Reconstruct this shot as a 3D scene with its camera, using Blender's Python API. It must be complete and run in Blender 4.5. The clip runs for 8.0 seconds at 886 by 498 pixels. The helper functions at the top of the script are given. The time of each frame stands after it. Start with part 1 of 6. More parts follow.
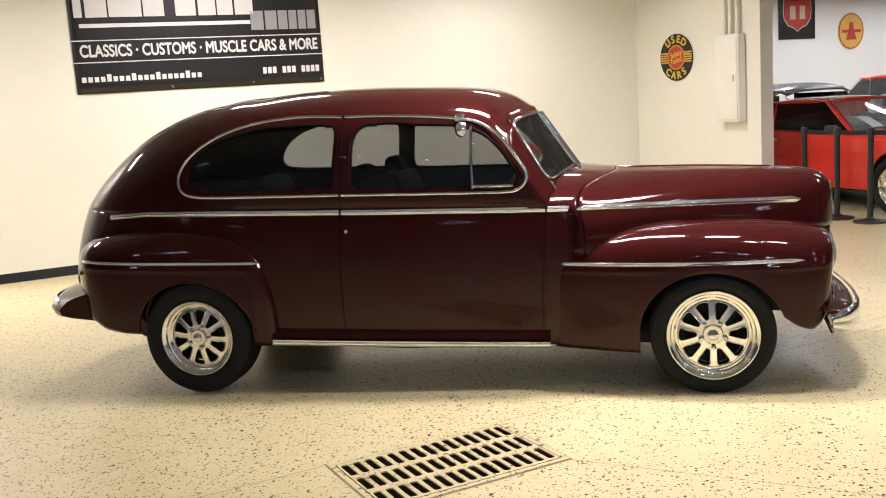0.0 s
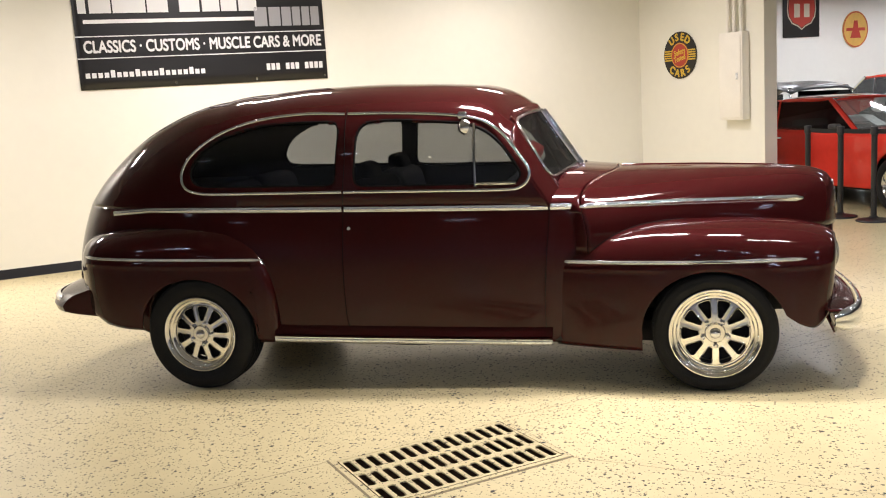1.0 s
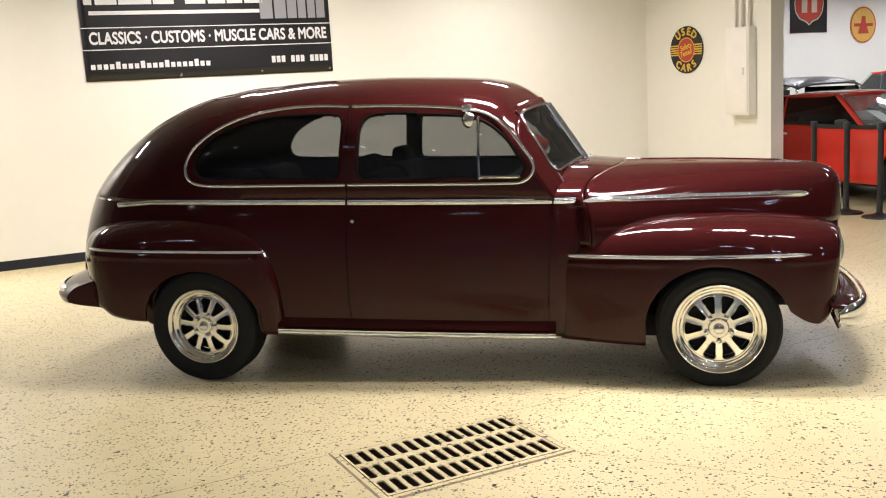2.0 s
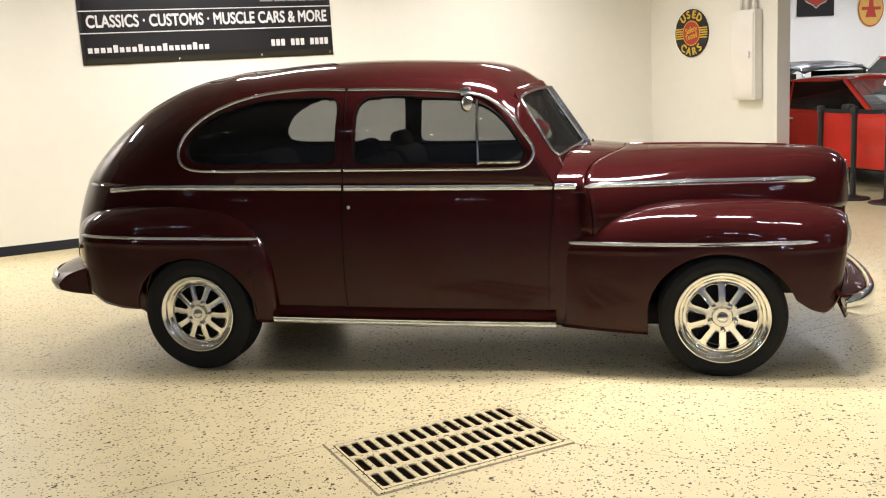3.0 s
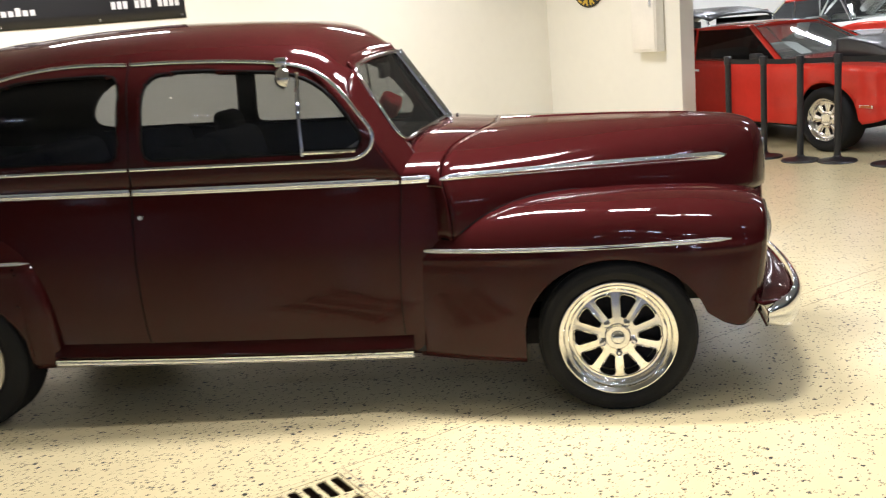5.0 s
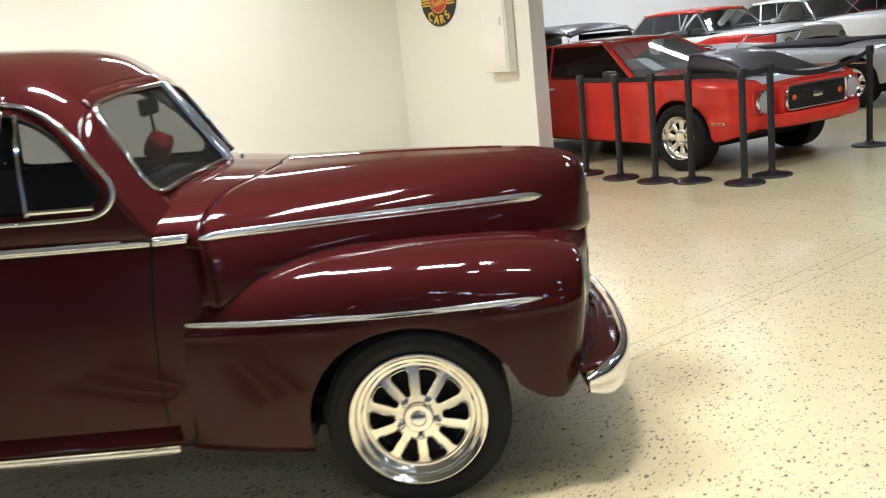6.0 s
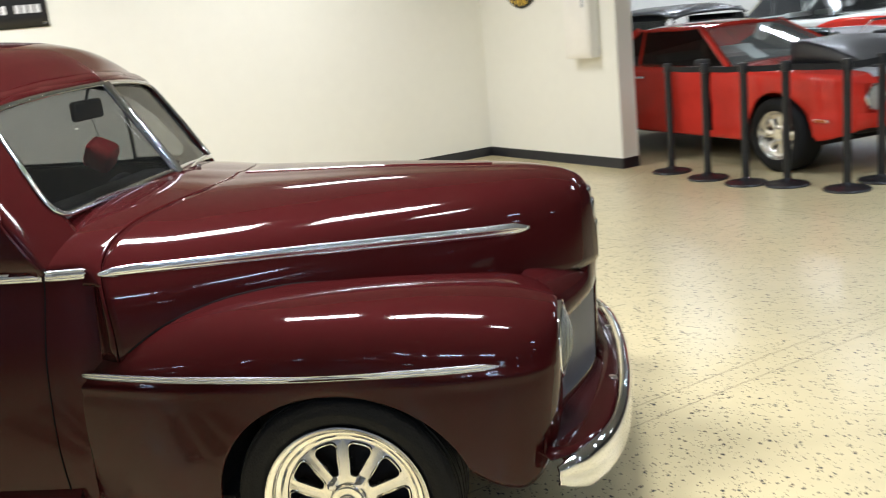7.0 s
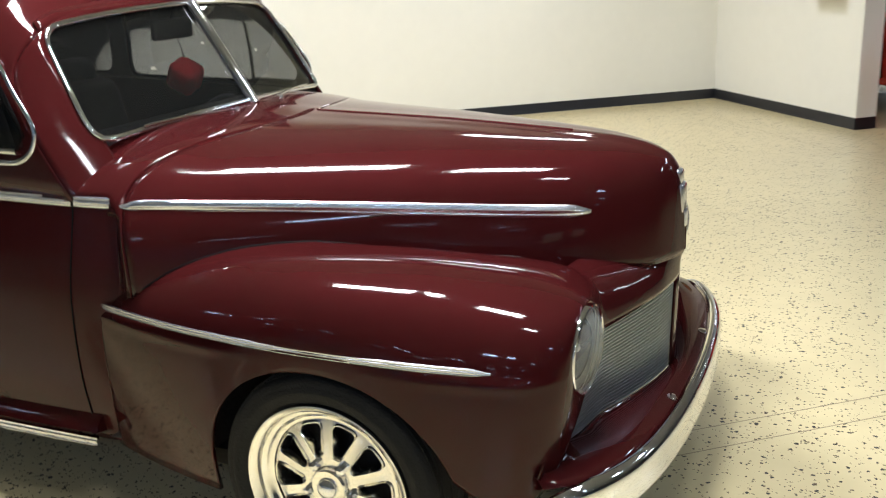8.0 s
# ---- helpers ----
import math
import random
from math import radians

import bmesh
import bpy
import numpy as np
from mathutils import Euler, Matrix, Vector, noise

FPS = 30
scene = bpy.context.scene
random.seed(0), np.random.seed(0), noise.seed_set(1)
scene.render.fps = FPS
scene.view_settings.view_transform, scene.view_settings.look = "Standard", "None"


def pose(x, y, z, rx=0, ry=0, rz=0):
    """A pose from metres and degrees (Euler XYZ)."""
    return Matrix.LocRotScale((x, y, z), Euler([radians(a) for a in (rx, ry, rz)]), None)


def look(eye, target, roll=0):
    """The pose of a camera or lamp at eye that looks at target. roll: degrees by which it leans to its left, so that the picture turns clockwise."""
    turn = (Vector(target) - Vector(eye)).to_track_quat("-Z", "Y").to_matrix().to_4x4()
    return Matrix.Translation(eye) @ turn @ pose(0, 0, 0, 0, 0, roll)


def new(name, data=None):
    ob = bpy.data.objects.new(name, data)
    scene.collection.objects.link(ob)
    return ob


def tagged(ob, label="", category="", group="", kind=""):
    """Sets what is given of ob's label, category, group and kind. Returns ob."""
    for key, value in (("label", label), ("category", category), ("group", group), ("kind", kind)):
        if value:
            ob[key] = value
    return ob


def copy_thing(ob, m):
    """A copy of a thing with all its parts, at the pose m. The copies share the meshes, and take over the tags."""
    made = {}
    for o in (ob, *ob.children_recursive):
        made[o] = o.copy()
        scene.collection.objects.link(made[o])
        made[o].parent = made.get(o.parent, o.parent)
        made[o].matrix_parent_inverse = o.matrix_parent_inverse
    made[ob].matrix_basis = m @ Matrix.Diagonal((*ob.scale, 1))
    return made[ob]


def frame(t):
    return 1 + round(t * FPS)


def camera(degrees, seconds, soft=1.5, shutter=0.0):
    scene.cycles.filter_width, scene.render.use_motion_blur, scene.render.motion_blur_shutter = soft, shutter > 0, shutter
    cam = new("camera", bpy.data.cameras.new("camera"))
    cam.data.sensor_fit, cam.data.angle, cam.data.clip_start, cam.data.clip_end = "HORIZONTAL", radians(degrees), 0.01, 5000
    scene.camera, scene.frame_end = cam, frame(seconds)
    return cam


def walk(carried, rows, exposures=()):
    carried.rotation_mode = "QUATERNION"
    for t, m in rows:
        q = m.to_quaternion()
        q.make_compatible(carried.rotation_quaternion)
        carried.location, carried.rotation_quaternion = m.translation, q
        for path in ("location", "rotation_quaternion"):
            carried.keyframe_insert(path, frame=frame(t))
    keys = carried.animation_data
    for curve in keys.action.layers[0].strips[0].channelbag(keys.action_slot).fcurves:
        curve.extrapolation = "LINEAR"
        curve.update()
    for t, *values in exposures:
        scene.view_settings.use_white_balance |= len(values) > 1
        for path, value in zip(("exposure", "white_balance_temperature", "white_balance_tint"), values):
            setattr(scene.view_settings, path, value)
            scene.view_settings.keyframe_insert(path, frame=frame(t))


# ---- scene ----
cam = camera(50.2, 8.0, 1.1, 0.5)
PATH = [
    (0, (2.56, -4.94, 1.617), (2.144, -3.009, 1.303), -3.8),
    (0.5, (2.559, -4.944, 1.618), (2.142, -3.014, 1.301), -3.6),
    (1, (2.562, -4.944, 1.619), (2.14, -3.015, 1.299), -3.6),
    (1.5, (2.563, -4.941, 1.619), (2.138, -3.014, 1.294), -3.4),
    (3, (2.579, -4.824, 1.603), (2.137, -2.908, 1.241), -3.3),
    (3.5, (2.534, -4.59, 1.609), (2.239, -2.651, 1.219), -4.9),
    (4, (2.558, -4.343, 1.6), (2.279, -2.405, 1.191), -5.3),
    (4.2, (2.616, -4.221, 1.604), (2.303, -2.288, 1.197), -5.4),
    (5.3, (2.814, -3.455, 1.583), (2.583, -1.526, 1.107), -4.8),
    (5.5, (2.877, -3.326, 1.573), (2.737, -1.39, 1.093), -5.5),
    (6, (3.121, -3.004, 1.587), (3.068, -1.055, 1.14), -6.0),
    (6.5, (3.341, -2.633, 1.575), (3.24, -0.689, 1.119), -5.5),
    (7, (3.607, -2.313, 1.587), (3.301, -0.392, 1.122), -5.9),
    (7.5, (3.902, -2.054, 1.606), (3.284, -0.224, 1.087), -4.6),
    (8, (4.09, -1.808, 1.612), (3.292, -0.073, 1.019), -2.6),
]
walk(cam, [(t, look(eye, target, roll)) for t, eye, target, roll in PATH],
     [(0, 0.17, 6700, 14), (3.5, 0.19, 6500, 12), (5.5, 0.30, 6300, 11), (6.5, 0.09, 6080, 8), (8, 0.08, 6000, 7)])

# ---- world and light ----
world = bpy.data.worlds.new("world")
scene.world = world
world.use_nodes = True
wn = world.node_tree.nodes
sky = wn.new("ShaderNodeTexSky")
sky.sky_type, sky.sun_disc = "NISHITA", False
sky.sun_elevation, sky.sun_rotation = radians(35), radians(200)
world.node_tree.links.new(sky.outputs[0], wn["Background"].inputs[0])
wn["Background"].inputs[1].default_value = 0.15
scene.view_settings.exposure = 0.0
TUBE_POWER = 63.0
TUBE_COLOR = (1.0, 0.955, 0.94)
COLD_COLOR, FAR_COLOR = (0.62, 0.74, 1.0), (0.90, 0.94, 1.0)


# ---- materials ----
def material(name, color, rough=0.5, metal=0.0, coat=0.0, vary=0.0, scale=4.0, bump=0.0, bscale=60.0, emit=0.0):
    m = bpy.data.materials.new(name)
    m.use_nodes = True
    n, l = m.node_tree.nodes, m.node_tree.links
    p = n["Principled BSDF"]
    p.inputs["Base Color"].default_value = (*color, 1)
    p.inputs["Roughness"].default_value, p.inputs["Metallic"].default_value = rough, metal
    p.inputs["Coat Weight"].default_value, p.inputs["Coat Roughness"].default_value = coat, 0.03
    if emit:
        p.inputs["Emission Color"].default_value = (*color, 1)
        p.inputs["Emission Strength"].default_value = emit
    tc = n.new("ShaderNodeTexCoord")
    if vary:
        a, b = n.new("ShaderNodeTexNoise"), n.new("ShaderNodeTexNoise")
        a.inputs["Scale"].default_value, b.inputs["Scale"].default_value = scale, scale * 11
        a.inputs["Detail"].default_value = 6
        mix = n.new("ShaderNodeMath")
        mix.operation = "MULTIPLY_ADD"
        mix.inputs[1].default_value = 0.4
        ramp = n.new("ShaderNodeMapRange")
        ramp.inputs["From Min"].default_value, ramp.inputs["From Max"].default_value = 0.4, 1.0
        ramp.inputs["To Min"].default_value, ramp.inputs["To Max"].default_value = 1 - vary, 1 + vary
        hue = n.new("ShaderNodeHueSaturation")
        hue.inputs["Color"].default_value = (*color, 1)
        for t in (a, b):
            l.new(tc.outputs["Object"], t.inputs["Vector"])
        l.new(b.outputs[0], mix.inputs[0])
        l.new(a.outputs[0], mix.inputs[2])
        l.new(mix.outputs[0], ramp.inputs[0])
        l.new(ramp.outputs[0], hue.inputs["Value"])
        l.new(hue.outputs[0], p.inputs["Base Color"])
        rr = n.new("ShaderNodeMapRange")
        rr.inputs["To Min"].default_value, rr.inputs["To Max"].default_value = rough * 0.8, min(1, rough * 1.2)
        l.new(a.outputs[0], rr.inputs[0])
        l.new(rr.outputs[0], p.inputs["Roughness"])
    if bump:
        t, bp = n.new("ShaderNodeTexNoise"), n.new("ShaderNodeBump")
        t.inputs["Scale"].default_value, t.inputs["Detail"].default_value = bscale, 5
        bp.inputs["Strength"].default_value, bp.inputs["Distance"].default_value = bump, 0.01
        l.new(tc.outputs["Object"], t.inputs["Vector"])
        l.new(t.outputs[0], bp.inputs["Height"])
        l.new(bp.outputs[0], p.inputs["Normal"])
    return m


def paint_material(name, color, flake=0.25):
    """Car paint: coloured base with fine flake under a clear coat, with the faint waviness of polished panels."""
    m = material(name, color, 0.58, flake, 1.0, 0.10, 1.5)
    n, l = m.node_tree.nodes, m.node_tree.links
    p = n["Principled BSDF"]
    p.inputs["Coat Roughness"].default_value = 0.06
    p.inputs["Specular IOR Level"].default_value = 0.0
    p.inputs["Coat IOR"].default_value = 1.34
    tc, t, bp = n.new("ShaderNodeTexCoord"), n.new("ShaderNodeTexNoise"), n.new("ShaderNodeBump")
    t.inputs["Scale"].default_value, t.inputs["Detail"].default_value = 2.2, 1
    bp.inputs["Strength"].default_value, bp.inputs["Distance"].default_value = 0.03, 0.02
    l.new(tc.outputs["Object"], t.inputs["Vector"])
    l.new(t.outputs[0], bp.inputs["Height"])
    l.new(bp.outputs[0], p.inputs["Coat Normal"])
    return m


def glass_material(name, tint, rough=0.0, ior=1.40, haze=0.0):
    m = bpy.data.materials.new(name)
    m.use_nodes = True
    n, l = m.node_tree.nodes, m.node_tree.links
    n.remove(n["Principled BSDF"])
    tr, gl, fr, mx = n.new("ShaderNodeBsdfTransparent"), n.new("ShaderNodeBsdfGlossy"), n.new("ShaderNodeFresnel"), n.new("ShaderNodeMixShader")
    tr.inputs[0].default_value = (*tint, 1)
    gl.inputs[0].default_value, gl.inputs["Roughness"].default_value = (0.9, 0.9, 0.9, 1), rough
    fr.inputs[0].default_value = ior
    l.new(fr.outputs[0], mx.inputs[0])
    l.new(tr.outputs[0], mx.inputs[1])
    l.new(gl.outputs[0], mx.inputs[2])
    out = mx
    # haze: share of pale diffuse mixed in, standing in for glare and reflections
    if haze:
        veil, out = n.new("ShaderNodeBsdfDiffuse"), n.new("ShaderNodeMixShader")
        veil.inputs[0].default_value = (0.62, 0.66, 0.64, 1)
        out.inputs[0].default_value = haze
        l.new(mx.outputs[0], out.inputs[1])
        l.new(veil.outputs[0], out.inputs[2])
    l.new(out.outputs[0], n["Material Output"].inputs[0])
    return m


def floor_material():
    """Cream epoxy over concrete, broadcast with dark brown and black vinyl chips, under a clear gloss coat."""
    m = material("floor_epoxy_chips", (0.645, 0.552, 0.318), 0.40, 0, 0.48, 0.12, 0.6)
    n, l = m.node_tree.nodes, m.node_tree.links
    p = n["Principled BSDF"]
    p.inputs["Coat Roughness"].default_value = 0.19
    base = p.inputs["Base Color"].links[0].from_socket
    tc = n.new("ShaderNodeTexCoord")
    wob, add = n.new("ShaderNodeTexNoise"), n.new("ShaderNodeVectorMath")
    wob.inputs["Scale"].default_value = 70
    scl = n.new("ShaderNodeVectorMath")
    scl.operation, scl.inputs[3].default_value = "SCALE", 0.022
    l.new(tc.outputs["Object"], wob.inputs["Vector"])
    l.new(wob.outputs["Color"], scl.inputs[0])
    l.new(tc.outputs["Object"], add.inputs[0])
    l.new(scl.outputs[0], add.inputs[1])
    color = base
    xyz, lane = n.new("ShaderNodeSeparateXYZ"), n.new("ShaderNodeMapRange")
    l.new(tc.outputs["Object"], xyz.inputs[0])
    l.new(xyz.outputs["X"], lane.inputs["Value"])
    for key, v in (("From Min", 2.4), ("From Max", 4.6), ("To Min", 0.0), ("To Max", 0.20)):
        lane.inputs[key].default_value = v
    patch = n.new("ShaderNodeTexNoise")
    patch.inputs["Scale"].default_value = 1.3
    l.new(tc.outputs["Object"], patch.inputs["Vector"])
    for scale, share, size, tone in ((50.0, 0.50, 0.40, (0.016, 0.013, 0.010)), (83.0, 0.50, 0.44, (0.07, 0.042, 0.018)), (27.0, 0.87, 0.29, (0.01, 0.01, 0.01))):
        v = n.new("ShaderNodeTexVoronoi")
        v.inputs["Scale"].default_value = scale
        l.new(add.outputs[0], v.inputs["Vector"])
        sep = n.new("ShaderNodeSeparateColor")
        l.new(v.outputs["Color"], sep.inputs[0])
        shift = n.new("ShaderNodeMath")
        shift.operation = "MULTIPLY_ADD"
        shift.inputs[1].default_value = 0.35
        l.new(patch.outputs[0], shift.inputs[0])
        l.new(sep.outputs[0], shift.inputs[2])
        thin = n.new("ShaderNodeMath")
        thin.operation = "SUBTRACT"
        l.new(shift.outputs[0], thin.inputs[0])
        l.new(lane.outputs[0], thin.inputs[1])
        has, rad, small, both = (n.new("ShaderNodeMath") for _ in range(4))
        has.operation, has.inputs[1].default_value = "GREATER_THAN", share + 0.17
        l.new(thin.outputs[0], has.inputs[0])
        rad.operation, rad.inputs[1].default_value = "MULTIPLY", size
        l.new(sep.outputs[1], rad.inputs[0])
        small.operation = "LESS_THAN"
        l.new(v.outputs["Distance"], small.inputs[0])
        l.new(rad.outputs[0], small.inputs[1])
        both.operation = "MULTIPLY"
        l.new(has.outputs[0], both.inputs[0])
        l.new(small.outputs[0], both.inputs[1])
        mix = n.new("ShaderNodeMix")
        mix.data_type = "RGBA"
        mix.inputs["B"].default_value = (*tone, 1)
        l.new(both.outputs[0], mix.inputs["Factor"])
        l.new(color, mix.inputs["A"])
        color = mix.outputs["Result"]
    l.new(color, p.inputs["Base Color"])
    t, bp = n.new("ShaderNodeTexNoise"), n.new("ShaderNodeBump")
    t.inputs["Scale"].default_value, t.inputs["Detail"].default_value = 9, 6
    bp.inputs["Strength"].default_value, bp.inputs["Distance"].default_value = 0.12, 0.01
    l.new(tc.outputs["Object"], t.inputs["Vector"])
    l.new(t.outputs[0], bp.inputs["Height"])
    l.new(bp.outputs[0], p.inputs["Normal"])
    l.new(bp.outputs[0], p.inputs["Coat Normal"])
    return m


MAROON = paint_material("maroon_paint", (0.035, 0.0048, 0.0051), 0.20)
RED = paint_material("bright_red_paint", (0.66, 0.046, 0.030), 0.0)
WHITE_PAINT = paint_material("white_car_paint", (0.84, 0.83, 0.79), 0.0)
SILVER = paint_material("silver_paint", (0.55, 0.55, 0.56), 0.25)
BLACK_PAINT = paint_material("black_paint", (0.012, 0.012, 0.013), 0.0)
SATIN_BLACK = material("satin_black_paint", (0.024, 0.024, 0.026), 0.36, 0, 0.3, 0.1, 3)
CHROME = material("chrome", (0.78, 0.80, 0.85), 0.06, 1.0, 0, 0.05, 8)
BRUSHED = material("polished_stainless", (0.74, 0.77, 0.84), 0.24, 1.0, 0, 0.06, 20)
ALLOY = material("polished_alloy", (0.86, 0.85, 0.82), 0.11, 1.0, 0, 0.05, 12)
# cream mottle stands in for the floor reflected in a chrome bowl
REFLECTOR = material("lamp_reflector", (0.82, 0.78, 0.66), 0.35, 0.25, 0, 0.35, 24)
GRILLE_BAR = material("satin_aluminium", (0.52, 0.53, 0.58), 0.36, 0.8, 0, 0.06, 20)
GRILLE_BACK = material("grey_grille_backing", (0.02, 0.02, 0.024), 0.6)
RUBBER = material("tyre_rubber", (0.015, 0.015, 0.015), 0.62, 0, 0, 0.25, 9, 0.3, 160)
GASKET = material("black_gasket", (0.006, 0.006, 0.006), 0.9)
GASKET.node_tree.nodes["Principled BSDF"].inputs["Specular IOR Level"].default_value = 0.1
RUBBER.node_tree.nodes["Principled BSDF"].inputs["Specular IOR Level"].default_value = 0.15
UNDER = material("underbody_black", (0.014, 0.012, 0.012), 0.8, 0, 0, 0.3, 6, 0.4, 40)
GLASS = glass_material("tinted_glass", (0.44, 0.455, 0.465), 0.0, 1.40, 0.006)
CLEAR = glass_material("clear_glass", (0.72, 0.76, 0.74))
DARKGLASS = glass_material("dark_tint_glass", (0.10, 0.10, 0.11))
BLACKGLASS = glass_material("black_tint_glass", (0.025, 0.025, 0.03), 0.0, 1.4)
# strong haze puts the windscreen's glare into its colour
GLAREGLASS = glass_material("glare_windscreen", (0.76, 0.84, 0.79), 0.02, 1.6, 0.19)
FLUTED = material("fluted_lamp_glass", (0.46, 0.46, 0.44), 0.10, 0, 0.6, 0.3, 70)
# haze here paints in the brightness the lens picks up
LENS = glass_material("lamp_lens", (0.95, 0.95, 0.92), 0.05, 1.35, 0.27)
CLOTH = material("charcoal_upholstery", (0.011, 0.010, 0.010), 0.85, 0, 0, 0.2, 20, 0.5, 220)
DASH = material("black_dash", (0.010, 0.009, 0.010), 0.6, 0, 0, 0.2, 8)
PLUSH = material("red_plush", (0.58, 0.022, 0.026), 0.95, 0, 0, 0.3, 40, 1.0, 300)
FLOOR = floor_material()
WALL = material("cream_wall_paint", (0.85, 0.835, 0.752), 0.55, 0, 0, 0.03, 0.8, 0.10, 220)
WALL_WHITE = material("white_wall_paint", (0.78, 0.77, 0.74), 0.6, 0, 0, 0.03, 0.8, 0.10, 220)
# unseen walls: these greys set how dark the sedan's reflections of the room are
WALL_DARK = material("unseen_wall_dark", (0.22, 0.22, 0.235), 0.6, 0, 0, 0.05, 0.8, 0.10, 220)
WALL_SOUTH = material("unseen_wall_pale", (0.55, 0.53, 0.57), 0.6, 0, 0, 0.05, 0.8, 0.10, 220)
BASE_BLACK = material("black_vinyl_base", (0.012, 0.012, 0.014), 0.35, 0, 0, 0.1, 3)
CEIL = material("ceiling_tile", (0.26, 0.26, 0.26), 0.9, 0, 0, 0.06, 3, 0.5, 150)
FIXTURE = material("white_enamel", (0.80, 0.80, 0.78), 0.35)
BOXPAINT = material("painted_steel_box", (0.86, 0.83, 0.765), 0.4, 0, 0, 0.04, 5)
JOINT = material("floor_joint", (0.30, 0.25, 0.16), 0.8, 0, 0, 0.2, 10)
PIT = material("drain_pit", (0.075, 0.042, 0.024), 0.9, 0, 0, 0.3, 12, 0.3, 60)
BANNER = material("black_vinyl_banner", (0.009, 0.009, 0.011), 0.42, 0, 0, 0.1, 2, 0.08, 3)
PRINT_WHITE = material("white_print", (0.75, 0.75, 0.76), 0.4)
PRINT_GREY = material("grey_print", (0.33, 0.33, 0.35), 0.4)
PRINT_RED = material("red_print", (0.46, 0.05, 0.03), 0.45)
PRINT_YELLOW = material("yellow_print", (0.68, 0.46, 0.05), 0.45)
PRINT_ORANGE = material("orange_print", (0.66, 0.40, 0.10), 0.45, 0, 0, 0.1, 8)
PRINT_CREAM = material("cream_print", (0.55, 0.50, 0.40), 0.45)
PRINT_BLACK = material("black_print", (0.012, 0.012, 0.012), 0.45)
POST_BLACK = material("black_powder_coat", (0.014, 0.014, 0.015), 0.42, 0, 0, 0.15, 12)
BELT_BLACK = material("black_webbing", (0.012, 0.012, 0.013), 0.9)
AMBER = material("amber_lens", (0.62, 0.12, 0.02), 0.15, 0, 0.6)


# ---- mesh helpers: a geometry is (points, faces) ----
def join(*geos):
    pts, faces = [], []
    for p, f in geos:
        k = len(pts)
        pts += [tuple(map(float, q)) for q in p]
        faces += [tuple(i + k for i in q) for q in f]
    return pts, faces


def grid(P, close_u=False, close_v=False):
    """Quads over an array of points (n, m, 3)."""
    n, m = P.shape[:2]
    faces = []
    for i in range(n if close_u else n - 1):
        for j in range(m if close_v else m - 1):
            a, b = (i + 1) % n, (j + 1) % m
            faces.append((i * m + j, a * m + j, a * m + b, i * m + b))
    return [tuple(q) for q in P.reshape(-1, 3)], faces


def moved(geo, m):
    return [tuple(m @ Vector(p)) for p in geo[0]], geo[1]


def mirrored(geo, c):
    return [(p[0], 2 * c - p[1], p[2]) for p in geo[0]], [tuple(reversed(f)) for f in geo[1]]


def both(geo, c):
    return join(geo, mirrored(geo, c))


def box(x0, x1, y0, y1, z0, z1, bevel=0.0, seg=2):
    bm = bmesh.new()
    bmesh.ops.create_cube(bm, size=1)
    for v in bm.verts:
        v.co = ((x0 + x1) / 2 + v.co.x * (x1 - x0), (y0 + y1) / 2 + v.co.y * (y1 - y0), (z0 + z1) / 2 + v.co.z * (z1 - z0))
    if bevel:
        bmesh.ops.bevel(bm, geom=bm.edges[:], offset=bevel, segments=seg, affect="EDGES", profile=0.5)
    bm.verts.index_update()
    out = [tuple(v.co) for v in bm.verts], [tuple(v.index for v in f.verts) for f in bm.faces]
    bm.free()
    return out


def lathe(profile, n=48, axis="z"):
    """Turn (radius, height) pairs round an axis."""
    P = np.zeros((n, len(profile), 3))
    for i in range(n):
        a = 2 * math.pi * i / n
        for j, (r, h) in enumerate(profile):
            P[i, j] = (r * math.cos(a), r * math.sin(a), h)
    if axis == "y":
        P = P[:, :, [0, 2, 1]]
    if axis == "x":
        P = P[:, :, [2, 0, 1]]
    return grid(P, close_u=True)


def smooth_line(pts, n=60, closed=False):
    """Catmull-Rom through the points, spaced evenly."""
    p = np.array(pts, float)
    k = len(p)
    out = []
    for i in range(k if closed else k - 1):
        if closed:
            a, b, c, d = p[(i - 1) % k], p[i], p[(i + 1) % k], p[(i + 2) % k]
        else:
            a, b, c, d = p[max(i - 1, 0)], p[i], p[i + 1], p[min(i + 2, k - 1)]
        for t in np.linspace(0, 1, 16, endpoint=False):
            out.append(0.5 * (2 * b + (c - a) * t + (2 * a - 5 * b + 4 * c - d) * t ** 2 + (3 * b - a - 3 * c + d) * t ** 3))
    out.append(p[0] if closed else p[-1])
    out = np.array(out)
    s = np.concatenate(([0], np.cumsum(np.linalg.norm(np.diff(out, axis=0), axis=1))))
    t = np.linspace(0, s[-1], n + (1 if closed else 0))
    res = np.stack([np.interp(t, s, out[:, d]) for d in range(p.shape[1])], 1)
    return res[:-1] if closed else res


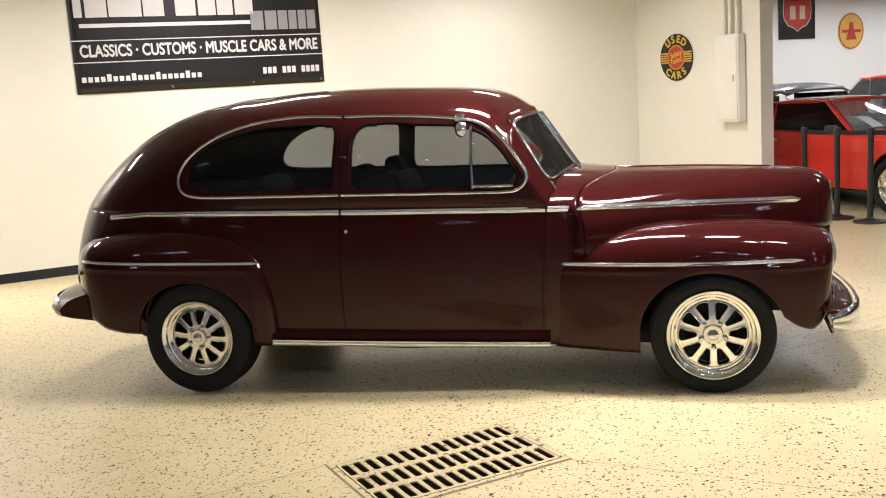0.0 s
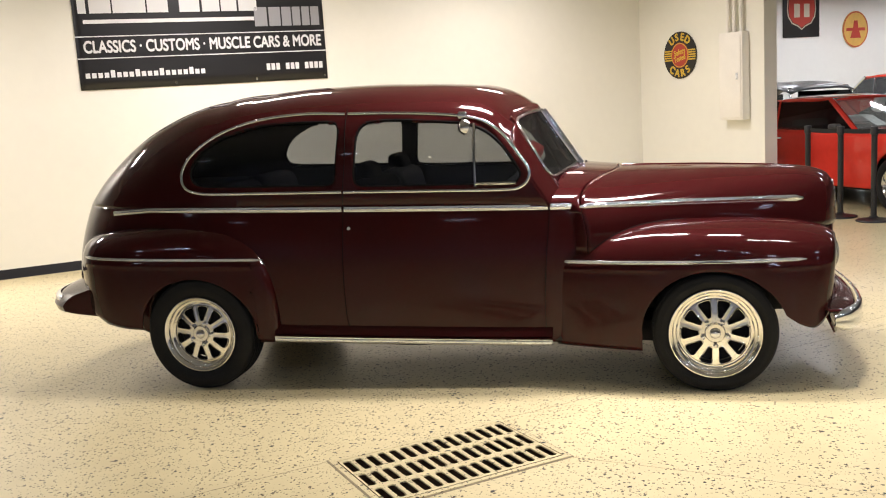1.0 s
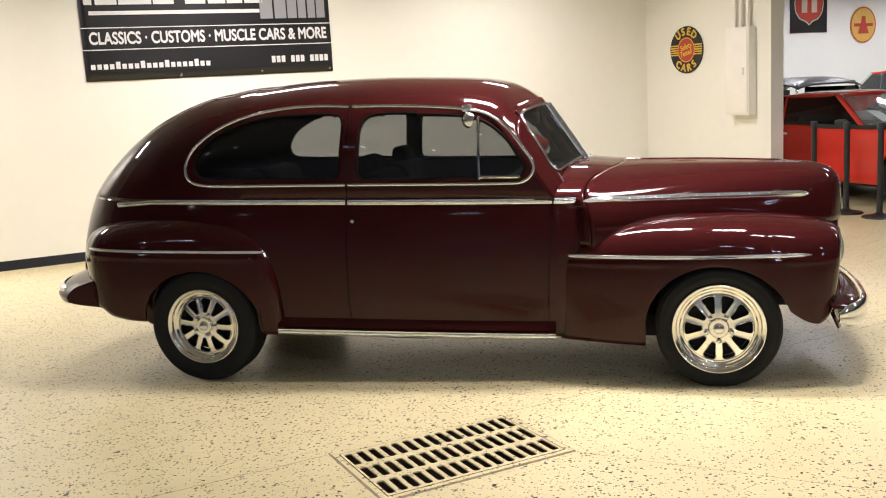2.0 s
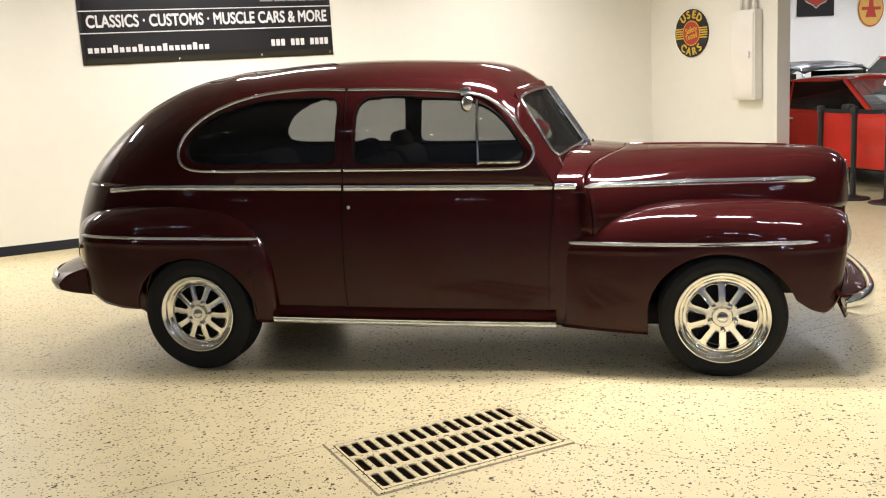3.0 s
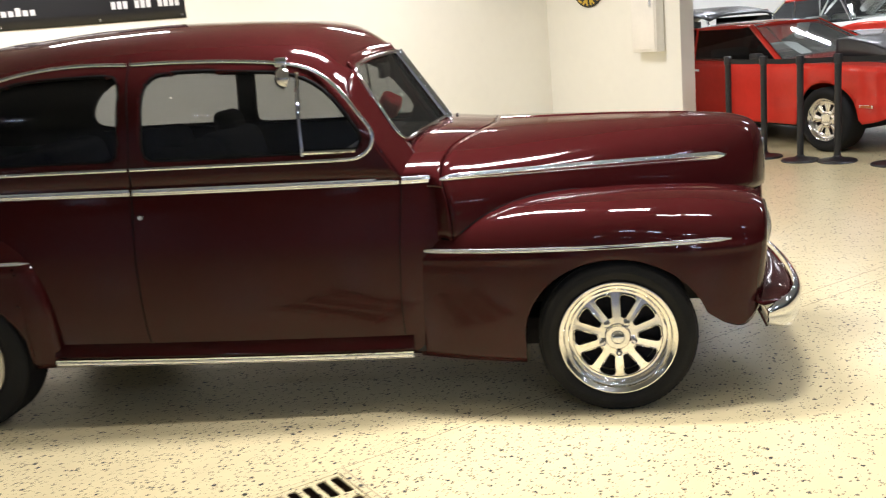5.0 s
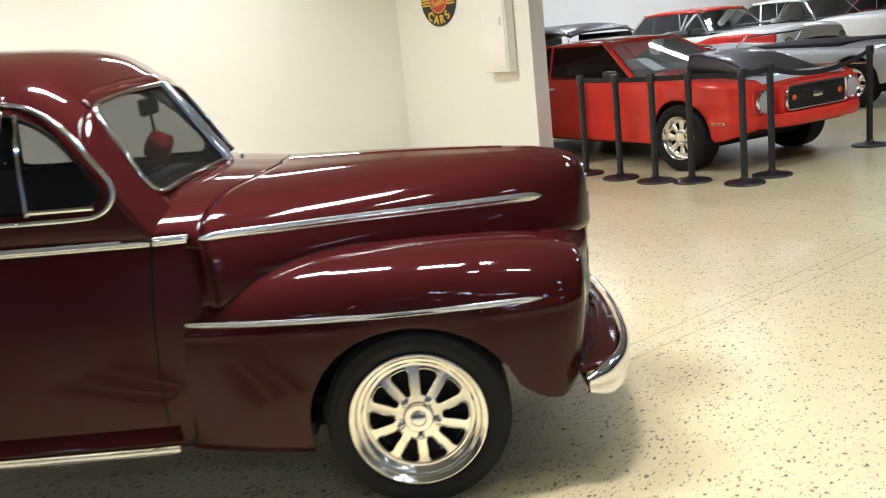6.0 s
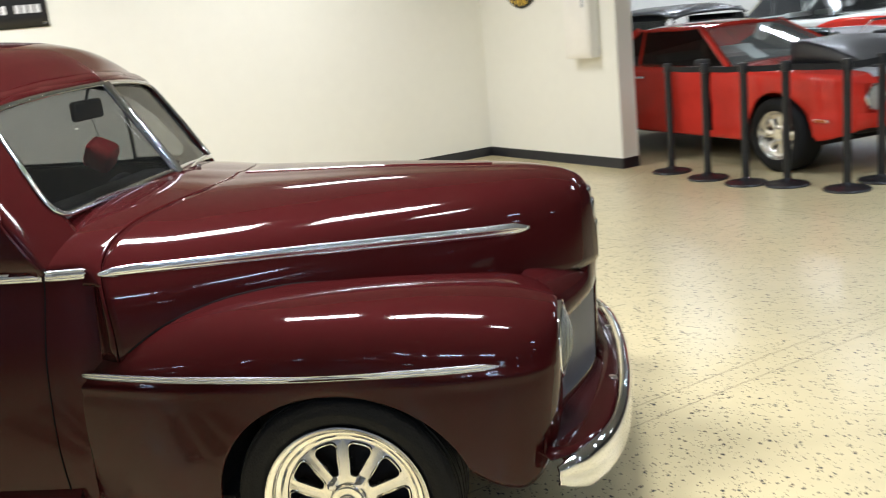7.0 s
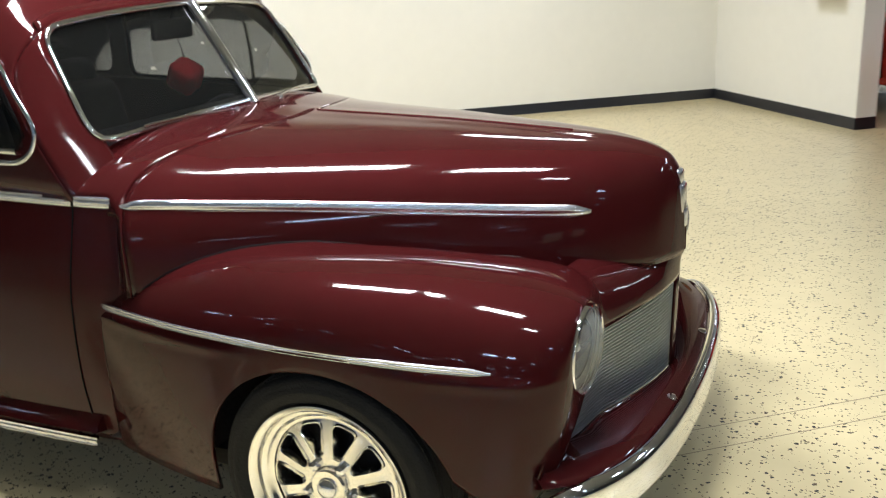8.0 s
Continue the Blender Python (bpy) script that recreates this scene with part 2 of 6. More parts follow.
def sweep(path, shape, closed=False, up=(0, 0, 1), taper=None):
    """Carry a closed outline of (side, up) pairs along a path."""
    p = np.array(path, float)
    n = len(p)
    if closed:
        tan = np.roll(p, -1, 0) - np.roll(p, 1, 0)
    else:
        tan = np.gradient(p, axis=0)
    tan /= np.linalg.norm(tan, axis=1)[:, None] + 1e-12
    up = np.array(up, float)
    P = np.zeros((n, len(shape), 3))
    for i in range(n):
        s = np.cross(tan[i], up)
        s /= np.linalg.norm(s) + 1e-12
        u = np.cross(s, tan[i])
        k = taper(i / (n - 1)) if taper else 1.0
        for j, (a, b) in enumerate(shape):
            P[i, j] = p[i] + k * (a * s + b * u)
    pts, faces = grid(P, close_u=closed, close_v=True)
    if not closed:
        m = len(shape)
        faces = faces + [tuple(reversed(range(m))), tuple(range((n - 1) * m, n * m))]
    return pts, faces


def ring_shape(r, n=8, sx=1.0, sy=1.0):
    return [(sx * r * math.cos(2 * math.pi * i / n), sy * r * math.sin(2 * math.pi * i / n)) for i in range(n)]


def plate(outline, y0, y1, bevel=0.0):
    """A closed outline of (x, z) pairs, filled and thickened along y."""
    k = len(outline)
    pts = [(x, y0, z) for x, z in outline] + [(x, y1, z) for x, z in outline]
    faces = [tuple(range(k)), tuple(reversed(range(k, 2 * k)))] + [(i, i + k, (i + 1) % k + k, (i + 1) % k) for i in range(k)]
    return pts, faces


def part(name, geo, mat, parent=None, label="", angle=40, solid=0.0, outward=False):
    me = bpy.data.meshes.new(name)
    me.from_pydata(geo[0], [], geo[1])
    bm = bmesh.new()
    bm.from_mesh(me)
    bmesh.ops.remove_doubles(bm, verts=bm.verts, dist=0.00005)
    bmesh.ops.recalc_face_normals(bm, faces=bm.faces)
    if outward:
        mid = sum((v.co for v in bm.verts), Vector()) / len(bm.verts)
        if sum(f.calc_area() * f.normal.dot(f.calc_center_median() - mid) for f in bm.faces) < 0:
            bmesh.ops.reverse_faces(bm, faces=bm.faces)
    bm.to_mesh(me)
    bm.free()
    me.polygons.foreach_set("use_smooth", [True] * len(me.polygons))
    me.set_sharp_from_angle(angle=radians(angle))
    me.materials.append(mat)
    ob = new(name, me)
    ob.parent = parent
    if solid:
        mod = ob.modifiers.new("thickness", "SOLIDIFY")
        mod.thickness, mod.offset = solid, -1
    if label:
        tagged(ob, label)
    return ob


def thing(name, label, category, m=None, group="", kind=""):
    e = new(name)
    e.empty_display_size = 0.2
    if m is not None:
        e.matrix_basis = m
    return tagged(e, label, category, group, kind)


def lettering(name, text, size, mat, m, parent, stretch=1.0, depth=0.002, align="CENTER", bold=0.0, width=0.0):
    cu = bpy.data.curves.new(name, "FONT")
    cu.body, cu.size, cu.extrude, cu.align_x, cu.align_y = text, size, depth, align, "CENTER"
    ob = bpy.data.objects.new(name, cu)
    scene.collection.objects.link(ob)
    me = bpy.data.meshes.new_from_object(ob.evaluated_get(bpy.context.evaluated_depsgraph_get()))
    bpy.data.objects.remove(ob)
    if bold:
        bm = bmesh.new()
        for k, (dx, dy) in enumerate(((0, 0), (bold, 0), (-bold, 0), (0, bold), (0, -bold))):
            n0 = len(bm.verts)
            bm.from_mesh(me)
            bm.verts.ensure_lookup_table()
            for v in bm.verts[n0:]:
                v.co += Vector((dx, dy, 0.0003 * k))
        bm.to_mesh(me)
        bm.free()
    if width:
        xs = [v.co.x for v in me.vertices]
        stretch = width / (max(xs) - min(xs))
    me.materials.clear()
    me.materials.append(mat)
    me.name = name
    o = new(name, me)
    o.parent, o.matrix_basis = parent, m @ Matrix.Diagonal((stretch, 1, 1, 1))
    return o


# ---- the room ----
CORNER, PIER = Vector((2.54, 8.81, 0)), Vector((3.99, 7.11, 0))
CEILING = 3.7
W1 = Vector((math.cos(radians(38.2)), math.sin(radians(38.2)), 0))
W2 = (PIER - CORNER).normalized()
N2 = Vector((-W2.y, W2.x, 0))


def wall_between(name, a, b, thick, side, mat, height=CEILING, z0=0.0):
    d = (b - a).normalized()
    n = Vector((-d.y, d.x, 0)) * side * thick
    pts = [(*q.xy, z) for z in (z0, height) for q in (a, b, b + n, a + n)]
    ob = part(name, (pts, [(0, 1, 2, 3), (4, 5, 6, 7), (0, 1, 5, 4), (1, 2, 6, 5), (2, 3, 7, 6), (3, 0, 4, 7)]), mat)
    return tagged(ob, kind="structure")


def baseboard_between(name, a, b, side):
    """side: towards the room."""
    d = (b - a).normalized()
    n = Vector((-d.y, d.x, 0)) * side
    prof = [(0, 0), (0.012, 0), (0.007, 0.012), (0.006, 0.095), (0.003, 0.102), (0, 0.102)]
    P = np.array([[tuple(q + n * s + Vector((0, 0, z))) for s, z in prof] for q in (a, b)])
    geo = grid(P, close_v=True)
    return tagged(part(name, (geo[0], geo[1] + [tuple(range(6)), tuple(range(6, 12))]), BASE_BLACK), kind="structure")


GA = radians(39.6)
GL, GW = 0.930, 0.612
GM = pose(1.109 + GW * math.sin(GA), -1.047 - GW * math.cos(GA), 0, 0, 0, 39.6)
hole = [tuple(GM @ Vector((x, y, 0))) for x, y in ((0.012, 0.012), (GL - 0.012, 0.012), (GL - 0.012, GW - 0.012), (0.012, GW - 0.012))]
rim = [(-14, -15.2, 0), (26, -15.2, 0), (26, 26, 0), (-14, 26, 0)]
floor = tagged(part("floor", (rim + hole, [(i, (i + 1) % 4, (i + 1) % 4 + 4, i + 4) for i in range(4)]), FLOOR), kind="structure")
ceiling = tagged(part("ceiling", box(-14, 26, -15.2, 26, CEILING, CEILING + 0.1), CEIL), kind="structure")
FAR_L = CORNER - W1 * 17
wall_between("wall_north", FAR_L, CORNER, 0.2, 1, WALL)
wall_between("wall_pier", CORNER, PIER, 0.21, 1, WALL)
baseboard_between("baseboard", FAR_L, CORNER, -1)
baseboard_between("baseboard", CORNER, PIER, -1)
baseboard_between("baseboard", PIER, PIER + N2 * 0.21, -1)

# far room beyond the pier, and the unseen walls that close the place
FAR = CORNER + Vector((-W1.y, W1.x, 0)) * 5.2
BACK_A, BACK_B = FAR - W1 * 2.0, FAR + W1 * 22
wall_between("wall_far", BACK_A, BACK_B, 0.2, 1, WALL_WHITE)
wall_between("wall_far_side", CORNER + N2 * 0.21, FAR - W1 * 0.0, 0.2, 1, WALL_WHITE)
SOUTH_A, SOUTH_B = Vector((-11.2, -15, 0)), Vector((20.0, -15, 0))
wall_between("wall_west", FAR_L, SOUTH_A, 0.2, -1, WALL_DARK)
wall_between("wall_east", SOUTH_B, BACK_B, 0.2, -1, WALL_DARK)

# street wall with its shop windows, unseen behind the camera
WIN = [(12.4, 14.4), (15.6, 17.6)]
edges = [SOUTH_A.x] + [v for w in WIN for v in w] + [SOUTH_B.x]
for a, b in zip(edges[0::2], edges[1::2]):
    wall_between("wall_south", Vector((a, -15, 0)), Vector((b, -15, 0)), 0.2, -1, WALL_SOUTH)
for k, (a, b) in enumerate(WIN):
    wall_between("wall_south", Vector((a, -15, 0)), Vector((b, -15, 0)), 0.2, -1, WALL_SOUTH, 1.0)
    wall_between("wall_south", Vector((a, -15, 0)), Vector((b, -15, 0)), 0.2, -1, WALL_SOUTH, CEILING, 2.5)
    win = thing("window_%d" % (k + 1), "aluminium-framed shop window with clear panes", "window", pose(a, -15.1, 1.0), kind="structure")
    w = b - a
    part("window_frame", join(box(0, w, -0.04, 0.04, 0, 0.06, 0.005), box(0, w, -0.04, 0.04, 1.44, 1.5, 0.005), box(0, 0.06, -0.04, 0.04, 0.06, 1.44, 0.005), box(w - 0.06, w, -0.04, 0.04, 0.06, 1.44, 0.005), box(w / 2 - 0.03, w / 2 + 0.03, -0.04, 0.04, 0.06, 1.44, 0.005)), FIXTURE, win)
    for c in (0.06, w / 2 + 0.03):
        part("pane", box(c, c + w / 2 - 0.09, -0.004, 0.004, 0.06, 1.44), CLEAR, win).visible_shadow = False
tagged(part("ground", box(-60, 60, -90, -15.3, -0.3, -0.15), JOINT), kind="structure")


# ---- drain grate, 0.93 by 0.61 m, painted over with the floor ----
def slot_outline(cx, cy, l, w):
    """A slot with rounded corners, running along y."""
    r = w * 0.32
    out = []
    for q, (sx, sy) in enumerate(((1, 1), (-1, 1), (-1, -1), (1, -1))):
        for k in range(4):
            a = math.pi / 2 * (q + k / 3)
            out.append((cx + sx * (w / 2 - r) + r * math.cos(a), cy + sy * (l / 2 - r) + r * math.sin(a)))
    return out


def grate_panel(x0, x1, y0, y1, z, thick, slots):
    """A cast plate with through slots: each cell is a ring between its outer square and its slot."""
    pts, faces = [], []
    for cx, cy, l, w, ax, bx, ay, by in slots:
        o = slot_outline(cx, cy, l, w)
        n = len(o)
        k = len(pts)
        outer = []
        for (px, py) in o:
            dx, dy = px - cx, py - cy
            sx = ((bx - cx) if dx > 0 else (ax - cx)) / dx if abs(dx) > 1e-6 else 1e9
            sy = ((by - cy) if dy > 0 else (ay - cy)) / dy if abs(dy) > 1e-6 else 1e9
            s = min(sx, sy)
            outer.append((cx + dx * s, cy + dy * s))
        cor = [(bx, by), (ax, by), (ax, ay), (bx, ay)]
        for c in cor:
            j = min(range(n), key=lambda i: (outer[i][0] - c[0]) ** 2 + (outer[i][1] - c[1]) ** 2)
            outer[j] = c
        pts += [(p[0], p[1], z) for p in outer] + [(p[0], p[1], z) for p in o] + [(cx + (p[0] - cx) * 0.93, cy + (p[1] - cy) * 0.98, z - thick) for p in o]
        for i in range(n):
            j = (i + 1) % n
            faces += [(k + i, k + j, k + n + j, k + n + i), (k + n + i, k + n + j, k + 2 * n + j, k + 2 * n + i)]
    return pts, faces


grate = thing("drain_grate", "slotted cast-iron floor drain grate, painted cream like the floor", "floor drain", GM)
NS = 15
fr = 0.035
slots = []
for r in range(3):
    y0 = fr + (GW - 2 * fr) / 3 * r
    y1 = y0 + (GW - 2 * fr) / 3
    for k in range(NS):
        x0 = fr + (GL - 2 * fr) / NS * k
        x1 = x0 + (GL - 2 * fr) / NS
        slots.append(((x0 + x1) / 2, (y0 + y1) / 2, (y1 - y0) * 0.78, (x1 - x0) * 0.64, x0, x1, y0, y1))
grate_geo = grate_panel(0, GL, 0, GW, 0.006, 0.006, slots)
part("grate_plate", grate_geo, FLOOR, grate, "cream-painted slotted plate")
part("grate_frame", join(box(0.004, GL - 0.004, 0.004, fr - 0.004, 0.0015, 0.0062, 0.001, 1), box(0.004, GL - 0.004, GW - fr + 0.004, GW - 0.004, 0.0015, 0.0062, 0.001, 1), box(0.004, fr - 0.004, fr - 0.004, GW - fr + 0.004, 0.0015, 0.0062, 0.001, 1), box(GL - fr + 0.004, GL - 0.004, fr - 0.004, GW - fr + 0.004, 0.0015, 0.0062, 0.001, 1)), FLOOR, grate)
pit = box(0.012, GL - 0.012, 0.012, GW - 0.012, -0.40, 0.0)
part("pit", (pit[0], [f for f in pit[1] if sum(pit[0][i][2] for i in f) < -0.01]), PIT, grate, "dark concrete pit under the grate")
part("rim_gap", join(*(box(a, b, c, d, 0.0008, 0.0024) for a, b, c, d in ((0, GL, -0.004, 0.004), (0, GL, GW - 0.004, GW + 0.004), (-0.004, 0.004, 0, GW), (GL - 0.004, GL + 0.004, 0, GW)))), JOINT, grate)

# saw cuts in the floor slab
GX, GY = Vector((math.cos(GA), math.sin(GA), 0)), Vector((-math.sin(GA), math.cos(GA), 0))


def floor_cut(a, b, w=0.005):
    d = (b - a).normalized()
    n = Vector((-d.y, d.x, 0)) * w / 2
    pts = [tuple(q) for q in (a - n, b - n, b + n, a + n)]
    ob = part("floor_joint", ([(p[0], p[1], 0.0012) for p in pts], [(0, 1, 2, 3)]), JOINT)
    tagged(ob, kind="structure")


G0 = Vector((1.109, -1.047, 0))
floor_cut(G0 - GX * 6, G0 - GX * 0.01)

floor_cut(G0 + GX * (GL + 0.005), G0 + GX * 7.5)
floor_cut(Vector((2.217, -0.935, 0)), Vector((6.2, -1.98, 0)), 0.003)
floor_cut(Vector((3.89, 1.43, 0)) - GX * 0.5, Vector((3.89, 1.43, 0)) + GX * 9)
floor_cut(Vector((3.89, 1.43, 0)) + GX * 3.0 - GY * 8, Vector((3.89, 1.43, 0)) + GX * 3.0 + GY * 8)


# ---- the maroon sedan: rear axle at x = 0, nose towards +x, near wheel faces at y = 0 ----
CY, RAKE = 0.86, 0.03
BELT = 1.055


def fn(*pairs):
    xs, vs = [p[0] for p in pairs], [p[1] for p in pairs]
    return lambda x: np.interp(x, xs, vs)


def curve_fn(*pairs):
    """Smooth function through the pairs."""
    xs, vs = np.array([p[0] for p in pairs], float), np.array([p[1] for p in pairs], float)
    d = np.diff(vs) / np.diff(xs)
    m = np.concatenate(([d[0]], np.where(d[:-1] * d[1:] > 0, 2 * d[:-1] * d[1:] / (d[:-1] + d[1:] + 1e-12), 0), [d[-1]]))

    def f(x):
        x = np.clip(x, xs[0], xs[-1])
        i = np.clip(np.searchsorted(xs, x, side="right") - 1, 0, len(xs) - 2)
        h = xs[i + 1] - xs[i]
        t = (x - xs[i]) / h
        return (2 * t**3 - 3 * t**2 + 1) * vs[i] + (t**3 - 2 * t**2 + t) * h * m[i] + (-2 * t**3 + 3 * t**2) * vs[i + 1] + (t**3 - t**2) * h * m[i + 1]
    return f


roof_z = curve_fn((0.1, 1.678), (0.3, 1.700), (0.63, 1.728), (1.0, 1.738), (1.3, 1.732), (1.61, 1.716), (1.78, 1.690), (1.88, 1.653), (1.96, 1.588))
half_w = curve_fn((-0.3, 0.79), (0.3, 0.79), (0.9, 0.782), (1.5, 0.762), (2.05, 0.728), (2.2, 0.70))
bulge = curve_fn((0.30, 0.0), (0.38, 0.014), (0.55, 0.033), (0.75, 0.040), (0.95, 0.018), (1.055, 0.0))
PIVOT = 0.3
back_line = np.array([(0.5, 1.7178), (0.3, 1.700), (0.1, 1.678), (-0.1, 1.640), (-0.3, 1.570), (-0.52, 1.455), (-0.72, 1.305), (-0.88, 1.150), (-0.955, 1.055)])
back_a = np.arctan2(PIVOT - back_line[:, 0], back_line[:, 1] - BELT)
back_r = np.hypot(PIVOT - back_line[:, 0], back_line[:, 1] - BELT)
fan_r = curve_fn(*zip(back_a, back_r))
tail_x = curve_fn((0.35, -1.10), (0.5, -1.10), (0.7, -1.075), (0.85, -1.035), (0.95, -1.0), (1.055, -0.955))
P_EXP, Q_EXP = 3.0, 3.9


def q_fan(a):
    return Q_EXP + (2.3 - Q_EXP) * np.clip(a / (math.pi / 2), 0, 1)


def screen_x(h, z):
    """Where the windscreen's plane stands, h metres off the centre line."""
    return 2.170 - 0.668 * (z - 1.235) - 0.215 * min(abs(h), 0.6) - 0.75 * max(0.0, abs(h) - 0.6)


def side_h(x, z):
    """Half width of the cabin or lower body at (x, z)."""
    if z <= BELT:
        if x >= PIVOT:
            return float(half_w(x) + bulge(z))
        r = (PIVOT - x) / (PIVOT - tail_x(z))
        return float((0.79 + bulge(z)) * max(0.0, 1 - min(r, 1) ** 2.3) ** (1 / P_EXP))
    if x >= PIVOT:
        t = (z - BELT) / (roof_z(min(x, 1.96)) - BELT)
        return float(half_w(x) * max(0.0, 1 - min(t, 1) ** Q_EXP) ** (1 / P_EXP))
    a, r = math.atan2(PIVOT - x, z - BELT), math.hypot(PIVOT - x, z - BELT)
    return float(0.79 * max(0.0, 1 - min(r / fan_r(a), 1) ** q_fan(a)) ** (1 / P_EXP))


def on_side(x, z, out=0.0):
    return (x, CY - side_h(x, z) - out, z)


def raked(geo):
    return [(p[0], p[1], p[2] - RAKE * p[0]) for p in geo[0]], geo[1]


def opened(P, outlines):
    """A grid of points with closed (x, z) outlines cut out of it, its edges drawn onto them."""
    pts, faces = grid(P)
    p = np.array(pts)
    cen = np.array([p[list(f)].mean(0) for f in faces])
    inside = np.zeros(len(faces), bool)
    for o in outlines:
        x, z = cen[:, 0], cen[:, 2]
        hit = np.zeros(len(faces), bool)
        for (x0, z0), (x1, z1) in zip(o, np.roll(o, -1, 0)):
            hit ^= ((z0 > z) != (z1 > z)) & (x < (x1 - x0) * (z - z0) / (z1 - z0 + 1e-12) + x0)
        inside |= hit
    a = set(i for f, s in zip(faces, inside) if s for i in f)
    b = set(i for f, s in zip(faces, inside) if not s for i in f)
    line = np.concatenate(outlines)
    for i in a & b:
        k = np.argmin((line[:, 0] - p[i, 0]) ** 2 + (line[:, 1] - p[i, 2]) ** 2)
        p[i, 0], p[i, 2] = line[k]
    return [tuple(q) for q in p], [f for f, s in zip(faces, inside) if not s]


QUARTER_GLASS = smooth_line([(0.60, 1.536), (0.45, 1.527), (0.29, 1.492), (0.17, 1.448), (0.06, 1.375), (0.0, 1.285), (0.003, 1.222), (0.05, 1.190), (0.19, 1.180), (0.5, 1.181), (0.78, 1.182), (0.845, 1.190), (0.872, 1.225), (0.885, 1.34), (0.898, 1.46), (0.888, 1.515), (0.845, 1.536)], 400, True)
DOOR_GLASS = smooth_line([(1.5, 1.521), (1.62, 1.506), (1.72, 1.466), (1.80, 1.40), (1.865, 1.31), (1.903, 1.245), (1.895, 1.205), (1.85, 1.182), (1.6, 1.178), (1.3, 1.176), (1.05, 1.176), (0.995, 1.186), (0.975, 1.225), (0.985, 1.34), (0.998, 1.45), (1.03, 1.51), (1.09, 1.534), (1.25, 1.537)], 400, True)

sedan = thing("sedan_car", "glossy maroon vintage two-door sedan with chrome trim", "car")

# cabin: front stations up to the windscreen, then a fan of stations round the tail
TH = np.concatenate((np.linspace(0, 0.42, 34), np.linspace(0.42, math.pi / 2, 46)[1:]))


def section(w, R, q, th):
    return w * max(math.cos(th), 0) ** (2 / P_EXP), R * max(math.sin(th), 0) ** (2 / q)


rows = []
for xn in np.linspace(1.96, PIVOT, 150):
    row = []
    for th in TH:
        h, dz = section(float(half_w(xn)), float(roof_z(xn)) - BELT, Q_EXP, th)
        z = BELT + dz
        x = xn
        if xn > 1.5:
            k = (xn - 1.5) / 0.46
            x = xn + k * k * (screen_x(h, z) - 1.96)
        row.append((x, CY - h, z))
    rows.append(row)
for a in np.linspace(0, math.pi / 2, 90)[1:]:
    row = []
    for th in TH:
        h, r = section(0.79, float(fan_r(a)), q_fan(a), th)
        row.append((PIVOT - r * math.sin(a), CY - h, BELT + r * math.cos(a)))
    rows.append(row)
cabin = opened(np.array(rows), [QUARTER_GLASS, DOOR_GLASS])
shell = part("cabin_shell", raked(both(cabin, CY)), MAROON, sedan, angle=60, solid=0.022)
shell.data.materials.append(DASH)
shell.modifiers[0].material_offset = 1

# lower body, from the sill to the belt
ZS = np.linspace(0.30, BELT, 36)
XS = np.linspace(2.2, PIVOT, 90)
rows = [[(x, CY - side_h(x, z), z) for z in ZS] for x in XS]
for s in np.linspace(0, 1, 50)[1:]:
    foot = float(np.interp(PIVOT - 1.4 * math.sin(s * math.pi / 2), (-0.65, -0.40), (0.455, 0.30)))
    ZT = foot + (ZS - 0.30) / (BELT - 0.30) * (BELT - foot)
    rows.append([(PIVOT + (tail_x(z) - PIVOT) * math.sin(s * math.pi / 2), CY - (0.79 + bulge(z)) * max(0, 1 - math.sin(s * math.pi / 2) ** 2.3) ** (1 / P_EXP), z) for z in ZT])
rear_arch = np.array([(0.365 * math.cos(a), 0.334 + 0.345 * math.sin(a)) for a in np.linspace(0, math.pi, 80)] + [(-0.365, 0.2), (0.365, 0.2)])
part("body_side", raked(both(opened(np.array(rows), [rear_arch]), CY)), MAROON, sedan, angle=60, solid=0.012)

# cowl and hood
hood_top = curve_fn((1.9, 1.238), (2.2, 1.226), (2.41, 1.212), (2.8, 1.212), (3.23, 1.202), (3.40, 1.194), (3.50, 1.180), (3.575, 1.154), (3.617, 1.098), (3.634, 1.00), (3.640, 0.90))
hood_w = curve_fn((1.9, 0.835), (2.2, 0.782), (2.35, 0.725), (2.5, 0.66), (2.77, 0.545), (3.0, 0.45), (3.2, 0.368), (3.42, 0.262), (3.52, 0.195), (3.58, 0.135), (3.618, 0.065), (3.636, 0.012))
hood_low = curve_fn((1.9, 0.80), (3.1, 0.80), (3.45, 0.868), (3.63, 0.868))


square_w = curve_fn((2.0, 2.7), (2.35, 3.0), (2.8, 3.1), (3.2, 3.2), (3.5, 2.7), (3.64, 2.3))
square_z = curve_fn((2.0, 2.9), (2.6, 3.0), (3.2, 3.3), (3.64, 2.9))


def hood_point(x, th):
    zt = float(hood_top(x))
    h = float(hood_w(x)) * max(math.cos(th), 0) ** (2 / float(square_w(x)))
    z0 = float(hood_low(x))
    z = z0 + (zt - z0) * max(math.sin(th), 0) ** (2 / float(square_z(x)))
    f = (z - z0) / (zt - z0)
    h *= 1 + 0.06 * max(0.0, 1 - 2 * f) * min(1.0, max(0.0, (x - 2.9) / 0.3))
    z += 0.006 * math.exp(-(h / 0.03) ** 2)
    return x, CY - h, z


def seam_x(th):
    return 2.205 + 0.205 * math.sin(th) ** 6 + 0.05 * math.cos(th) ** 10


HT = np.linspace(0, math.pi / 2, 50)
US = 1 - (1 - np.linspace(0, 1, 110)) ** 1.7
def cowl_start(th):
    h = CY - hood_point(2.10, th)[1]
    return max(1.93, screen_x(h, 1.222) - 0.02)


